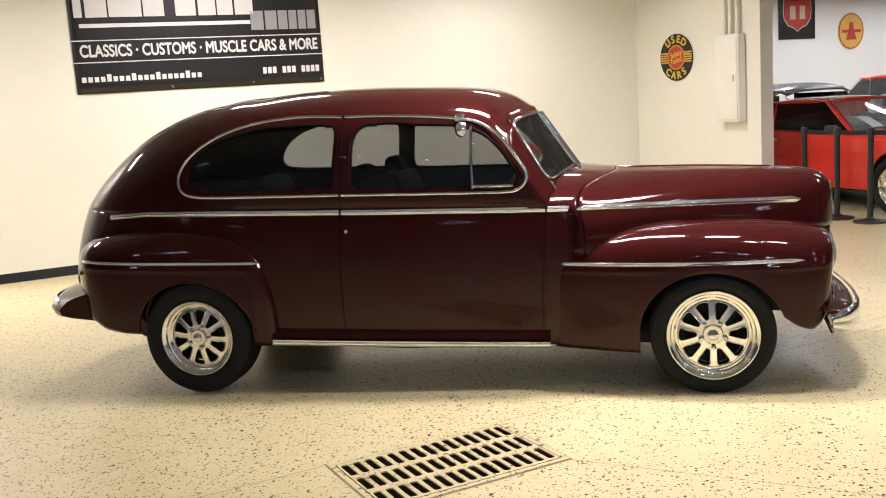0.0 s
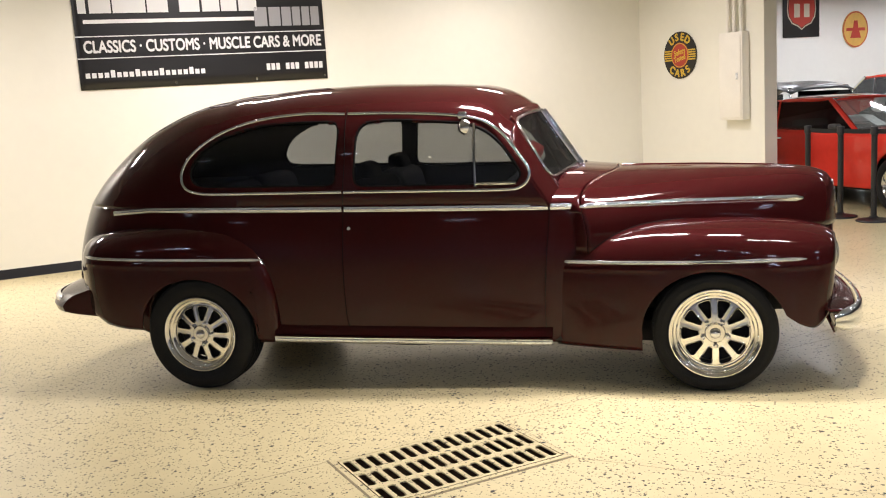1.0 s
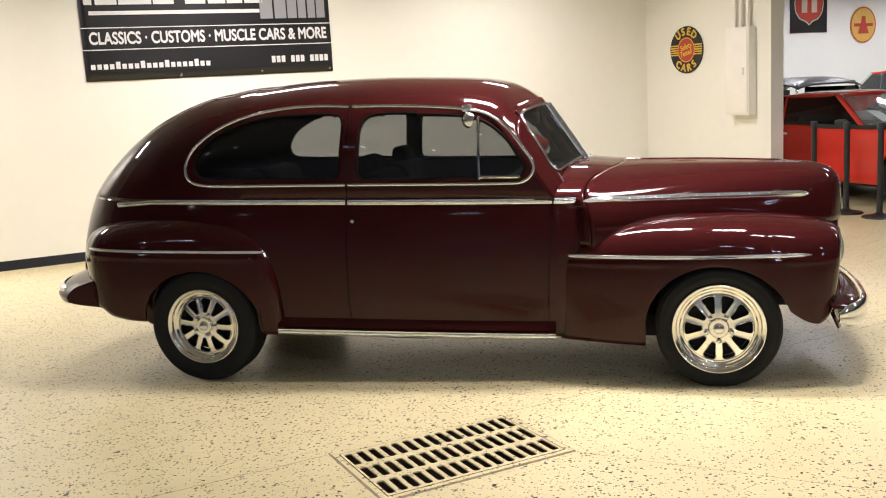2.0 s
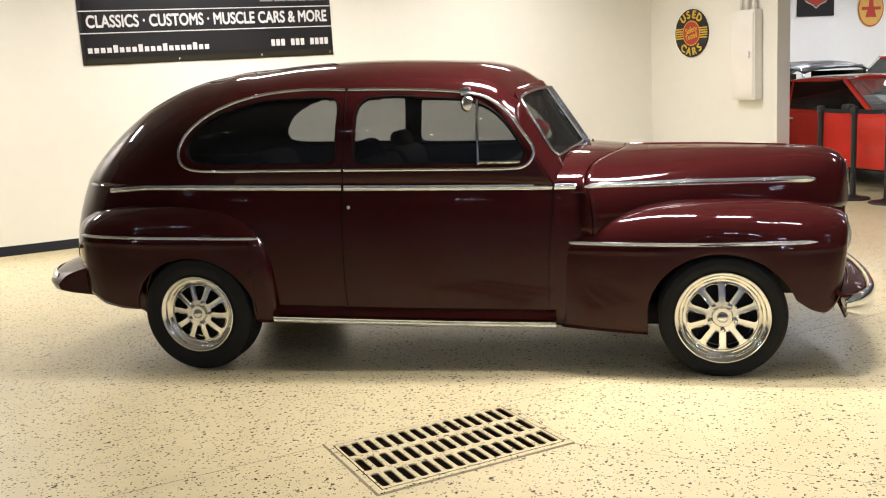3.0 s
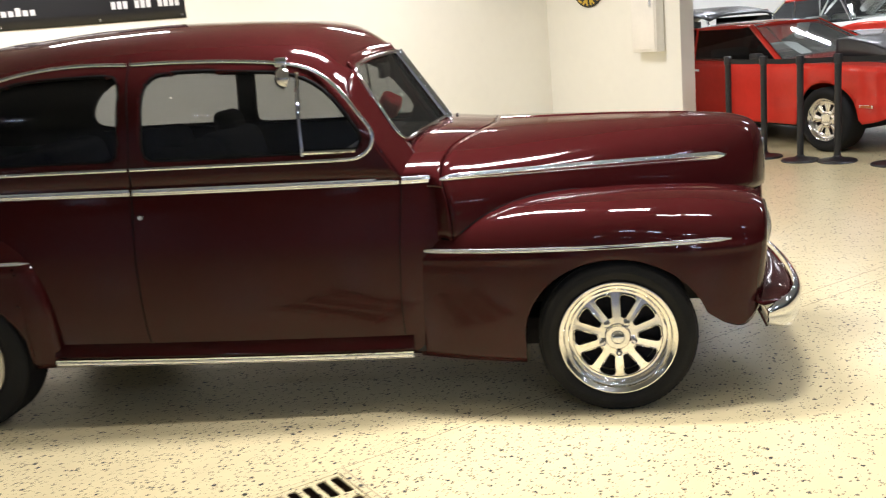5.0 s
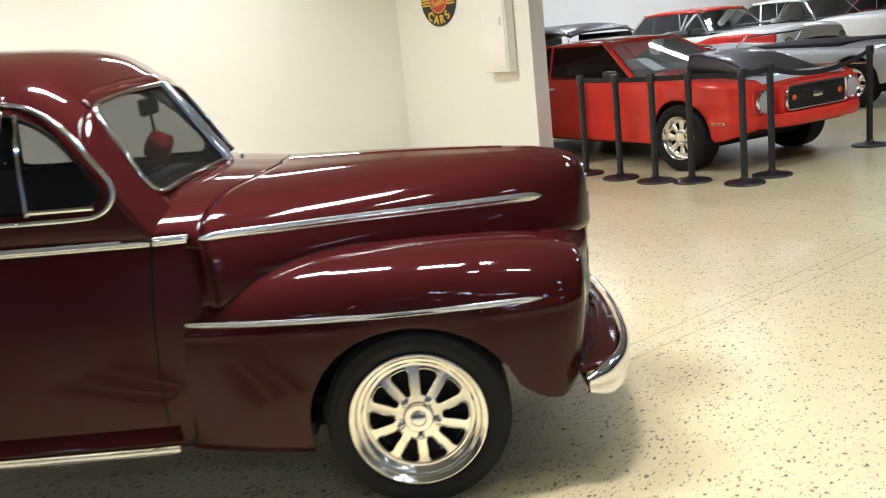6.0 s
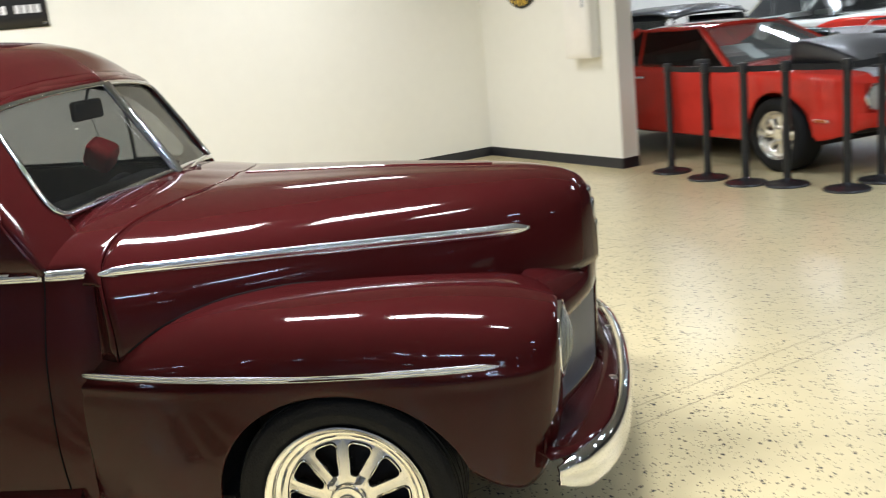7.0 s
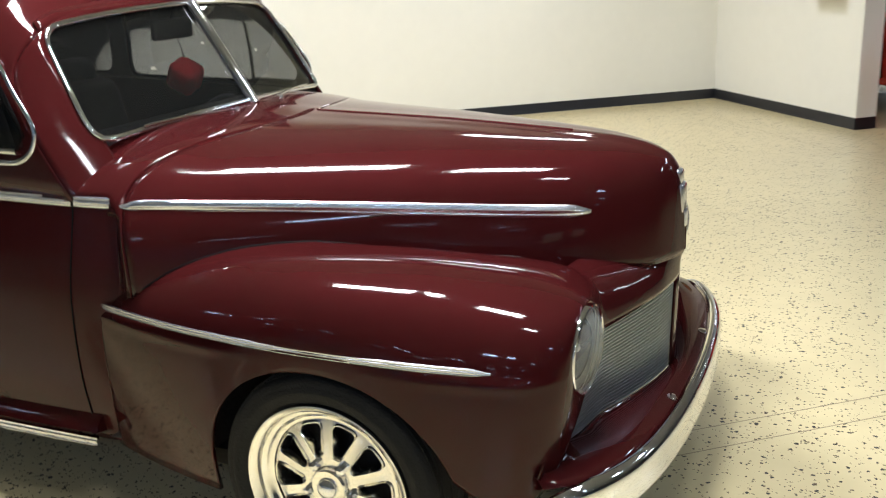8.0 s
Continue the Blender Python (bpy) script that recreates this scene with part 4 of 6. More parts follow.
# lamps
for sgn in (1, -1):
    m = Matrix.Translation((3.450, CY - 0.594 * sgn, 0.785 - RAKE * 3.45)) @ Euler((0, radians(2), radians(-3 * sgn))).to_matrix().to_4x4()
    lamp = part("headlight", moved(lathe([(0.0, -0.03), (0.04, -0.026), (0.075, -0.004), (0.098, 0.03), (0.106, 0.052)], 44, "x"), m), REFLECTOR, sedan, "round headlight with clear fluted glass lens")
    part("headlight_rim", moved(lathe([(0.104, 0.048), (0.106, 0.064), (0.109, 0.068), (0.113, 0.066), (0.1155, 0.058), (0.1155, 0.03)], 56, "x"), m), CHROME, lamp)
    part("headlight_lens", moved(lathe([(r, 0.094 - 0.034 * (r / 0.106) ** 2 + 0.0008 * math.sin(r * 700)) for r in np.linspace(0, 0.106, 30)], 44, "x"), m), LENS, lamp, "clear fluted lens")
    part("headlight_bulb", moved(lathe([(0, 0.045), (0.010, 0.040), (0.013, 0.02), (0.013, -0.02)], 16, "x"), m), FIXTURE, lamp)


# bumpers
def bumper_line(n=70, fwd=0.0):
    out = []
    for t in np.linspace(-1, 1, n):
        h = 0.80 * t
        out.append((3.698 + fwd - 0.085 * t * t - 0.10 * abs(t) ** 6 - 0.03 * max(0, abs(t) - 0.94) / 0.06, CY - 0.02 - h, 0.468))
    return out


blade = [(0.0, -0.062), (0.016, -0.052), (0.024, -0.030), (0.017, -0.006), (0.017, 0.006), (0.024, 0.030), (0.016, 0.052), (0.0, 0.062), (-0.008, 0.060), (0.006, 0.030), (0.004, 0.0), (0.006, -0.030), (-0.008, -0.060)]
bumper = part("front_bumper", raked(sweep(bumper_line(), [(-a, b) for a, b in blade], taper=lambda t: min(1.0, 0.45 + 0.55 * (min(t, 1 - t) / 0.035) ** 0.6))), CHROME, sedan, "curved two-ridge chrome front bumper", angle=60)
apron = []
for i, p in enumerate(bumper_line(70, -0.014)):
    t = i / 69 * 2 - 1
    hb = (CY - p[1]) * 0.80
    q = float(nose_x(min(abs(hb), 0.6))) - 0.02 - 0.12 * max(0, abs(hb) - 0.5) / 0.14
    apron.append([(p[0] + (q - p[0]) * k, p[1] + (CY - hb - p[1]) * k, 0.518 + 0.020 * math.sin(math.pi * k) - 0.012 * k) for k in np.linspace(0, 1, 10)])
part("splash_apron", raked(grid(np.array(apron))), MAROON, sedan, "maroon splash apron behind the bumper", solid=0.006)
for h in (-0.42, 0.42):
    part("bumper_bracket", raked(box(3.40, 3.62, CY + h - 0.02, CY + h + 0.02, 0.42, 0.47, 0.005)), UNDER, sedan)
    part("apron_bolt", raked(moved(lathe([(0, 0.012), (0.012, 0.010), (0.018, 0.0)], 14), Matrix.Translation((3.655, CY + h * 0.6, 0.520)))), CHROME, sedan)
rear_line = [(-1.135 + 0.06 * t * t + 0.19 * abs(t) ** 6, CY - 0.775 * t, 0.470) for t in np.linspace(-1, 1, 60)]
part("rear_bumper", raked(sweep(rear_line, blade, taper=lambda t: min(1.0, 0.45 + 0.55 * (min(t, 1 - t) / 0.035) ** 0.6))), CHROME, sedan, "curved chrome rear bumper", angle=60)
rap = []
for x, y, z in rear_line:
    tt = abs(y - CY) / 0.775
    xi = -1.0 + 0.34 * tt ** 3
    top = [(x - 0.012 + (xi - x) * k, CY + (y - CY) * (1.04 - 0.05 * k), 0.520 + 0.075 * k - 0.03 * (2 * k - 1) ** 4 * (k < 0.5)) for k in np.linspace(0, 1, 7)]
    rap.append([(xi, CY + (y - CY) * 0.97, 0.40), (x + 0.05, CY + (y - CY) * 1.02, 0.425), (x - 0.010, CY + (y - CY) * 1.04, 0.442), (x - 0.020, CY + (y - CY) * 1.045, 0.472)] + top)
shield_ = grid(np.array(rap), close_v=True)
m_, n_ = len(rap[0]), len(rap)
part("splash_apron", raked((shield_[0], shield_[1] + [tuple(range(m_)), tuple(range((n_ - 1) * m_, n_ * m_))])), MAROON, sedan, "maroon splash apron wrapped round the bumper's end", angle=35)

# underbody
part("underbody", raked(join(box(-0.6, 3.0, 0.30, 1.42, 0.27, 0.40, 0.02), box(-0.35, 0.42, 0.30, 1.42, 0.48, 0.80), box(2.45, 3.18, 0.32, 1.40, 0.54, 0.84), box(0.42, 2.52, 0.13, 1.59, 0.31, 0.36))), UNDER, sedan)
# dark plates added inboard of the front wheels to close the gaps there
for geo in (box(2.55, 3.40, 0.33, 0.35, 0.46, 0.80), box(2.55, 3.40, 1.37, 1.39, 0.46, 0.80)):
    part("gap_plate", raked(geo), UNDER, sedan)
part("exhaust_pipe", sweep([(0.3, 0.45, 0.20), (1.2, 0.45, 0.17), (2.3, 0.5, 0.19)], ring_shape(0.03, 10)), UNDER, sedan)
part("axle", join(moved(lathe([(0.04, -0.6), (0.04, 0.6)], 12, "y"), Matrix.Translation((0, CY, 0.33))), moved(lathe([(0, -0.14), (0.11, -0.10), (0.13, 0), (0.11, 0.10), (0, 0.14)], 18, "y"), Matrix.Translation((0, CY, 0.33)))), UNDER, sedan)

for x, z, r in ((0.0, 0.352, 0.352), (2.893, 0.36, 0.40)):
    for s in (-1, 1):
        w = grid(np.array([[(x - r * math.cos(a), CY + s * y, z + r * math.sin(a)) for y in (0.36, 0.79)] for a in np.linspace(-0.1, 2.75 if x < 1 else 2.68, 40)]))
        part("wheel_well", w, UNDER, sedan)


# wheels
def slotted_face(r, slots=10):
    """A tenth of a wheel's face, round one slot: rings from the segment's edge over a raised lip into the slot's wall."""
    r0, r1, n = 0.20 * r, 0.785 * r, 40
    a, b = 0.35 * r, 0.735 * r
    half = math.pi / slots
    tip, root = 0.136 * r, 0.058 * r
    outline = smooth_line([(-tip, b - 0.07 * r), (-tip * 0.82, b - 0.015 * r), (-tip * 0.4, b), (tip * 0.4, b), (tip * 0.82, b - 0.015 * r), (tip, b - 0.07 * r), ((tip + root) / 2, (a + b) / 2), (root, a + 0.06 * r), (root * 0.75, a + 0.015 * r), (0, a), (-root * 0.75, a + 0.015 * r), (-root, a + 0.06 * r), (-(tip + root) / 2, (a + b) / 2)], n, True)
    mid = np.array((0, (a + b) / 2))

    def face(q):
        return 0.024 + 0.018 * min(1.0, math.hypot(*q) / r1) ** 2

    def edge(q):
        """Where the line from the slot's middle through q leaves its cell."""
        lo, hi = 1.0, 12.0
        for _ in range(40):
            k = (lo + hi) / 2
            p = mid + (q - mid) * k
            rad, ang = math.hypot(*p), math.atan2(p[0], p[1])
            lo, hi = (k, hi) if r0 < rad < r1 and abs(ang) < half else (lo, k)
        return mid + (q - mid) * lo

    rings = []
    for q in outline:
        e = edge(q)
        out = (q - mid) / np.linalg.norm(q - mid)
        l1, l2 = q + out * min(0.022 * r, 0.8 * np.linalg.norm(e - q)), q + out * min(0.008 * r, 0.4 * np.linalg.norm(e - q))
        rings.append([(p[0], face(p) + d, p[1]) for p, d in ((e, 0.002), (l1, 0.001), (l2, -0.006), (q, -0.005), (q - out * 0.018 * r, 0.008), (q - out * 0.034 * r, 0.036))])
    return grid(np.array(rings), close_u=True)


def wheel(parent, x, z, radius, rim, width, sgn, spin):
    """Face towards -y; the rim's lip stands at the mesh's own y = 0."""
    y = 0.0 if sgn > 0 else 2 * CY
    m = Matrix.Translation((x, y, z)) @ (Matrix.Identity(4) if sgn > 0 else Matrix.Rotation(math.pi, 4, "Z")) @ Matrix.Rotation(spin, 4, "Y")
    R, r = radius, rim
    prof = [(r + 0.002, 0.012), (r + 0.012, 0.002), (r + 0.03, -0.003), ((R + r) / 2, -0.006), (R - 0.035, -0.002), (R - 0.012, 0.004), (R - 0.003, 0.020), (R, 0.045), (R, width - 0.045), (R - 0.012, width - 0.006), ((R + r) / 2, width + 0.014), (r, width - 0.012)]
    tyre = part("tyre", moved(lathe(smooth_line(prof, 44), 96, "y"), m), RUBBER, None, angle=50)
    w = part("wheel", moved(lathe([(r * 0.775, 0.040), (r * 0.80, 0.041), (r * 0.83, 0.037), (r * 0.845, 0.028), (r * 0.87, 0.024), (r * 0.90, 0.022), (r * 0.915, 0.012), (r * 0.935, 0.004), (r * 0.965, 0.001), (r * 0.99, -0.003), (r * 1.008, -0.002), (r * 1.012, 0.005), (r * 1.0, 0.012)], 96, "y"), m), ALLOY, parent, "polished alloy wheel with ten slots")
    tyre.parent = w
    tagged(tyre, "black tyre")
    n = 84
    tread = []
    for k in range(n):
        a = 2 * math.pi * k / n
        for y0, y1, off in ((0.020, 0.040, 0.0), (width - 0.040, width - 0.020, 0.5)):
            b = box(-0.0085, 0.0085, y0, y1, R - 0.012, R - 0.0005)
            tread.append(moved(b, m @ Matrix.Rotation(a + off * 2 * math.pi / n, 4, "Y")))
    for y0 in np.linspace(0.05, width - 0.05, 4):
        tread.append(moved(lathe([(R - 0.004, y0 - 0.013), (R + 0.004, y0 - 0.012), (R + 0.004, y0 + 0.012), (R - 0.004, y0 + 0.013)], 64, "y"), m))
    part("tread", join(*tread), RUBBER, w, angle=30)
    part("barrel", moved(lathe([(r * 0.965, 0.010), (r * 0.90, 0.05), (r * 0.88, 0.12), (r * 0.95, width - 0.01)], 48, "y"), m), UNDER, w)
    part("brake_disc", moved(lathe([(0, 0.10), (r * 0.72, 0.10), (r * 0.72, 0.12), (0, 0.12)], 40, "y"), m), UNDER, w)
    cell = slotted_face(r)
    for k in range(10):
        part("face_segment", moved(cell, m @ Matrix.Rotation(2 * math.pi * k / 10, 4, "Y")), ALLOY, w, angle=28)
    part("hub", moved(lathe([(0, 0.010), (r * 0.20, 0.010), (r * 0.225, 0.016), (r * 0.235, 0.034)], 48, "y"), m), ALLOY, w)
    part("hub_cap", moved(lathe([(0, -0.010), (r * 0.05, -0.009), (r * 0.095, -0.004), (r * 0.118, 0.003), (r * 0.128, 0.014)], 32, "y"), m), CHROME, w, "chrome centre cap")
    for k in range(5):
        mm = m @ Matrix.Rotation(2 * math.pi * k / 5 + 0.3, 4, "Y") @ Matrix.Translation((0, 0, r * 0.285))
        part("lug_nut", moved(lathe([(0, 0.004), (0.006, 0.005), (0.0140, 0.011), (0.0140, 0.036)], 6, "y"), mm), CHROME, w, angle=20)
    return w


for sgn in (1, -1):
    wheel(sedan, 0.0, 0.334, 0.330, 0.219, 0.205, sgn, 0.12)
    wheel(sedan, 2.896, 0.313, 0.317, 0.234, 0.23, sgn, 0.30)


# interior
def cushion(x0, x1, y0, y1, z0, z1, lean=0.0, r=0.06):
    g = box(x0, x1, y0, y1, z0, z1, r, 4)
    return [(p[0] - lean * (p[2] - z0), p[1], p[2]) for p in g[0]], g[1]


for nm, x, top in (("front_seat", 1.05, 1.195), ("rear_seat", 0.12, 1.17)):
    seat = part(nm, raked(cushion(x, x + 0.52, 0.24, 1.48, 0.42, 0.66, 0, 0.07)), CLOTH, sedan, "charcoal cloth bench seat")
    part("backrest", raked(join(cushion(x - 0.04, x + 0.13, 0.25, 0.84, 0.6, top, 0.22, 0.06), cushion(x - 0.04, x + 0.13, 0.88, 1.47, 0.6, top, 0.22, 0.06))), CLOTH, seat)
    if nm == "front_seat":
        for y in (0.42, 1.16):
            part("headrest", raked(cushion(x - 0.16, x - 0.05, y, y + 0.26, 1.14, 1.285, 0.15, 0.052)), CLOTH, seat)
part("dashboard", raked(join(cushion(1.74, 1.90, 0.24, 1.48, 0.86, 1.165, 0, 0.05), box(1.88, 2.0, 0.30, 1.42, 1.10, 1.16, 0.01))), DASH, sedan, "black dashboard")
for s in (-1, 1):
    part("door_card", raked(grid(np.array([[(x, CY + s * (side_h(x, z) - 0.05), z) for z in np.linspace(0.4, 1.155, 8)] for x in np.linspace(-0.2, 1.95, 20)]))), DASH, sedan)
for s in (-1, 1):
    part("window_sill", raked(sweep([(x, CY + s * (side_h(x, 1.17) - 0.035), 1.172) for x in np.linspace(0.05, 1.88, 20)], ring_shape(0.006, 6))), CHROME, sedan, "thin bright garnish strip inside the window")
part("cabin_floor", raked(box(-0.5, 2.1, 0.2, 1.52, 0.36, 0.40)), DASH, sedan)
part("parcel_shelf", raked(box(-0.62, 0.02, 0.25, 1.47, 1.08, 1.12)), DASH, sedan)
wheel_m = Matrix.Translation((1.68, 1.24, 1.00 - RAKE * 1.7)) @ Matrix.Rotation(radians(-62), 4, "Y")
steer = part("steering_wheel", moved(sweep([(0.19 * math.cos(a), 0.19 * math.sin(a), 0) for a in np.linspace(0, 2 * math.pi, 40, endpoint=False)], ring_shape(0.012, 8), True), wheel_m), DASH, sedan, "dark steering wheel")
part("steering_column", moved(join(lathe([(0.03, 0.02), (0.025, -0.3)], 12), box(-0.18, 0.18, -0.012, 0.012, -0.01, 0.01, 0.004), box(-0.012, 0.012, -0.18, 0.18, -0.01, 0.01, 0.004)), wheel_m), DASH, steer)
rv = part("rear_view_mirror", raked(box(1.885, 1.91, 0.73, 0.93, 1.435, 1.505, 0.012, 3)), DASH, sedan, "dark rear-view mirror")
part("mirror_stem", raked(sweep([(1.90, 0.83, 1.50), (1.915, 0.845, 1.56), (1.90, 0.86, 1.60)], ring_shape(0.006, 6), up=(0, 1, 0))), DASH, rv)
hang = part("dice_string", raked(sweep([(1.895, 0.855, 1.44), (1.897, 0.868, 1.40), (1.9, 0.875, 1.36)], ring_shape(0.002, 5), up=(0, 1, 0))), DASH, sedan)


def plush(c, s, turn):
    """A soft die with rounded corners and furry skin."""
    b = box(-s, s, -s, s, -s, s, s * 0.55, 5)
    out = []
    for p in b[0]:
        v = Vector(p)
        k = 1 + 0.05 * noise.noise(v * 60)
        out.append(tuple(Matrix.Translation(c) @ Euler(turn).to_matrix().to_4x4() @ (v * k)))
    return out, b[1]


part("fuzzy_die", raked(plush((1.90, 0.868, 1.305), 0.051, (0.3, 0.5, 0.2))), PLUSH, hang, "red plush die hanging from the mirror")


# ---- things on the walls ----
BANNER_W, BANNER_H, BANNER_U = 2.765, 1.55, 0.815
SIGN_D, SIGN_Z = 0.812, 1.948
BOX_D, BOX_Z, BOX_H = 1.815, 1.098, 1.06
SHIELD_D, SHIELD_Z, ROUND_D, ROUND_Z = 8.62, 2.415, 10.36, 2.55
def on_wall(origin, along, dist, z, off=0.006, side=-1):
    """A frame on a wall: local x along it, local y up, local z out of it."""
    n = Vector((-along.y, along.x, 0)) * side
    p = origin + along * dist + n * off
    m = Matrix((along, Vector((0, 0, 1)), n)).transposed().to_4x4()
    m.translation = (p.x, p.y, z)
    return m


def disc(r, z0, z1, n=48, sx=1.0):
    g = lathe([(0, z1), (r - 0.002, z1), (r, z1 - 0.002), (r, z0)], n)
    return [(p[0] * sx, p[1], p[2]) for p in g[0]], g[1]


def flat(x0, x1, y0, y1, z0, z1):
    return box(x0, x1, y0, y1, z0, z1)


# banner: 2.9 m wide black vinyl; trade name, web address and number as plain bars
BW, BH = BANNER_W, BANNER_H
ban = thing("banner", "black vinyl banner with white lettering hung on the wall", "banner", on_wall(CORNER, W1, -7.386, 1.906))
P = np.array([[(x, y, 0.004 + 0.006 * math.sin(x * 5 + y * 2) * (0.3 + 0.7 * y / BH)) for y in np.linspace(0, BH, 16)] for x in np.linspace(0, BW, 40)])
part("sheet", grid(P), BANNER, ban, solid=0.002)
ZB = 0.012


def bar(x0, x1, y0, y1, mat=PRINT_WHITE):
    part("print_bar", box(x0 * BW, x1 * BW, y0, y1, ZB, ZB + 0.0015, 0.0), mat, ban)


def at_banner(x, y):
    return Matrix.Translation((x * BW, y, ZB + 0.001))


u = BANNER_U
bar(0.0, 1.0, 0.395 * u, 0.408 * u)
bar(0.0, 1.0, 0.675 * u, 0.688 * u)
bar(0.035, 0.70, 0.845 * u, 0.895 * u)
lettering("lettering", "CLASSICS · CUSTOMS · MUSCLE CARS & MORE", 0.215 * u, PRINT_WHITE, at_banner(0.503, 0.54 * u), ban, bold=0.0055, width=0.955 * BW)
# name: one bar for every letter, tall word then a lower word
for x0, x1 in ((0.020, 0.050), (0.062, 0.142), (0.148, 0.272), (0.278, 0.358), (0.402, 0.482), (0.492, 0.562), (0.568, 0.632), (0.640, 0.715)):
    bar(x0, x1, 0.975 * u, 1.55 * u)
for x0, x1 in ((0.702, 0.755), (0.763, 0.812), (0.818, 0.858), (0.864, 0.898), (0.905, 0.938), (0.944, 0.980)):
    bar(x0, x1, 0.76 * u, 1.02 * u, PRINT_GREY)
# web address and number, a bar for each character
for k in range(20):
    x = 0.022 + k * 0.0232
    bar(x, x + 0.0165, 0.150 * u, (0.245 if k in (4, 8, 12, 17) else 0.215) * u)
for k in range(12):
    if k not in (3, 7):
        bar(0.735 + k * 0.0208, 0.735 + k * 0.0208 + 0.0155, 0.155 * u, 0.245 * u)
for x in (0.36, 0.69, 0.985):
    part("grommet", moved(lathe([(0.006, 0.014), (0.012, 0.016), (0.014, 0.012)], 14), Matrix.Translation((x * BW, 0.035, 0))), BRUSHED, ban)

# round used-cars sign on the pier wall
SIGN_R = 0.306
sign = thing("round_sign", "round black and yellow tin sign with red centre on the wall", "sign", on_wall(CORNER, W2, SIGN_D, SIGN_Z))
part("sign_plate", disc(SIGN_R, 0, 0.012), PRINT_BLACK, sign)
for k in range(5):
    y = (k - 2) * 0.030
    e = math.sqrt(SIGN_R**2 - y * y) - 0.012
    for s in (-1, 1):
        a, b = sorted((s * 0.15, s * e))
        part("yellow_line", box(a, b, y - 0.009, y + 0.009, 0.0125, 0.0135), PRINT_YELLOW, sign)
part("red_centre", disc(0.165, 0.012, 0.0145), PRINT_RED, sign)
part("cream_ring", lathe([(0.148, 0.0150), (0.158, 0.0150), (0.158, 0.0145), (0.148, 0.0145)], 48), PRINT_YELLOW, sign)
for word, y in (("Safety", 0.040), ("Tested", -0.042)):
    lettering("script", word, 0.10, PRINT_YELLOW, Matrix.Translation((0, y, 0.0155)) @ Matrix.Rotation(0.22, 4, "Z"), sign, bold=0.002, depth=0.001, width=0.215)
for word, up in (("USED", 1), ("CARS", -1)):
    for i, ch in enumerate(word):
        a = (i - 1.5) * 0.44
        if up > 0:
            m = Matrix.Rotation(-a, 4, "Z") @ Matrix.Translation((0, 0.235, 0.0135))
        else:
            m = Matrix.Rotation(a, 4, "Z") @ Matrix.Translation((0, -0.238, 0.0135))
        lettering("letter", ch, 0.132, PRINT_YELLOW, m, sign, bold=0.006)

# electrical cabinet with conduits
ebox = thing("electrical_box", "cream-painted steel electrical cabinet on the wall", "electrical box", on_wall(CORNER, W2, BOX_D, BOX_Z))
part("cabinet", box(-0.19, 0.19, 0, BOX_H, 0, 0.12, 0.006), BOXPAINT, ebox)
part("cabinet_door", box(-0.17, 0.17, 0.03, BOX_H - 0.03, 0.121, 0.132, 0.003), BOXPAINT, ebox)
part("latch", box(0.10, 0.13, BOX_H * 0.46, BOX_H * 0.54, 0.132, 0.142, 0.003), BRUSHED, ebox)
for x in (-0.10, 0.0, 0.11):
    part("conduit", sweep([(x, BOX_H, 0.05), (x, CEILING - BOX_Z, 0.05)], ring_shape(0.026, 12), up=(0, 0, 1)), BOXPAINT, ebox)
part("side_fitting", box(-0.215, -0.192, 0.05, 0.16, 0.02, 0.06, 0.004), PRINT_RED, ebox)

# signs on the far wall
fn_ = lambda d, z: on_wall(FAR, W1, d, z)
shield = thing("square_sign", "square black sign with a red shield on the far wall", "sign", fn_(SHIELD_D, SHIELD_Z))
part("sign_board", box(-0.56, 0.56, 0, 1.15, 0, 0.02, 0.003), PRINT_BLACK, shield)
sh = [(-0.40, 1.05), (-0.43, 0.85), (-0.45, 0.62), (-0.42, 0.45), (-0.30, 0.30), (-0.12, 0.24), (0, 0.16), (0.12, 0.24), (0.30, 0.30), (0.42, 0.45), (0.45, 0.62), (0.43, 0.85), (0.40, 1.05)]
for k, mat, z in ((1.0, PRINT_CREAM, 0.022), (0.93, PRINT_BLACK, 0.024), (0.90, PRINT_RED, 0.026)):
    g = plate([(x * k, 0.62 + (y - 0.62) * k) for x, y in sh], 0, 0.003)
    part("shield", ([(p[0], p[2], z - 0.002 + p[1]) for p in g[0]], g[1]), mat, shield)
for x in (-0.15, 0.15):
    part("numeral_bar", box(x - 0.085, x + 0.085, 0.44, 0.74, 0.0285, 0.031, 0.0), PRINT_CREAM, shield)
part("name_bar", box(-0.30, 0.30, 0.86, 0.98, 0.0285, 0.031), PRINT_BLACK, shield)
oil = thing("round_sign", "round orange sign with a red emblem on the far wall", "sign", fn_(ROUND_D, ROUND_Z))
part("sign_plate", disc(0.42, 0, 0.015), PRINT_ORANGE, oil)
part("border", lathe([(0.385, 0.018), (0.41, 0.018), (0.41, 0.015), (0.385, 0.015)], 48), PRINT_RED, oil)
bell = [(-0.06, 0.20), (0.06, 0.20), (0.08, 0.05), (0.14, -0.10), (0.18, -0.20), (-0.18, -0.20), (-0.14, -0.10), (-0.08, 0.05)]
g = plate(bell, 0, 0.003)
part("emblem", ([(p[0], p[2], 0.017 + p[1]) for p in g[0]], g[1]), PRINT_RED, oil)
part("name_bar", box(-0.31, 0.31, -0.035, 0.035, 0.0205, 0.0225), PRINT_RED, oil)


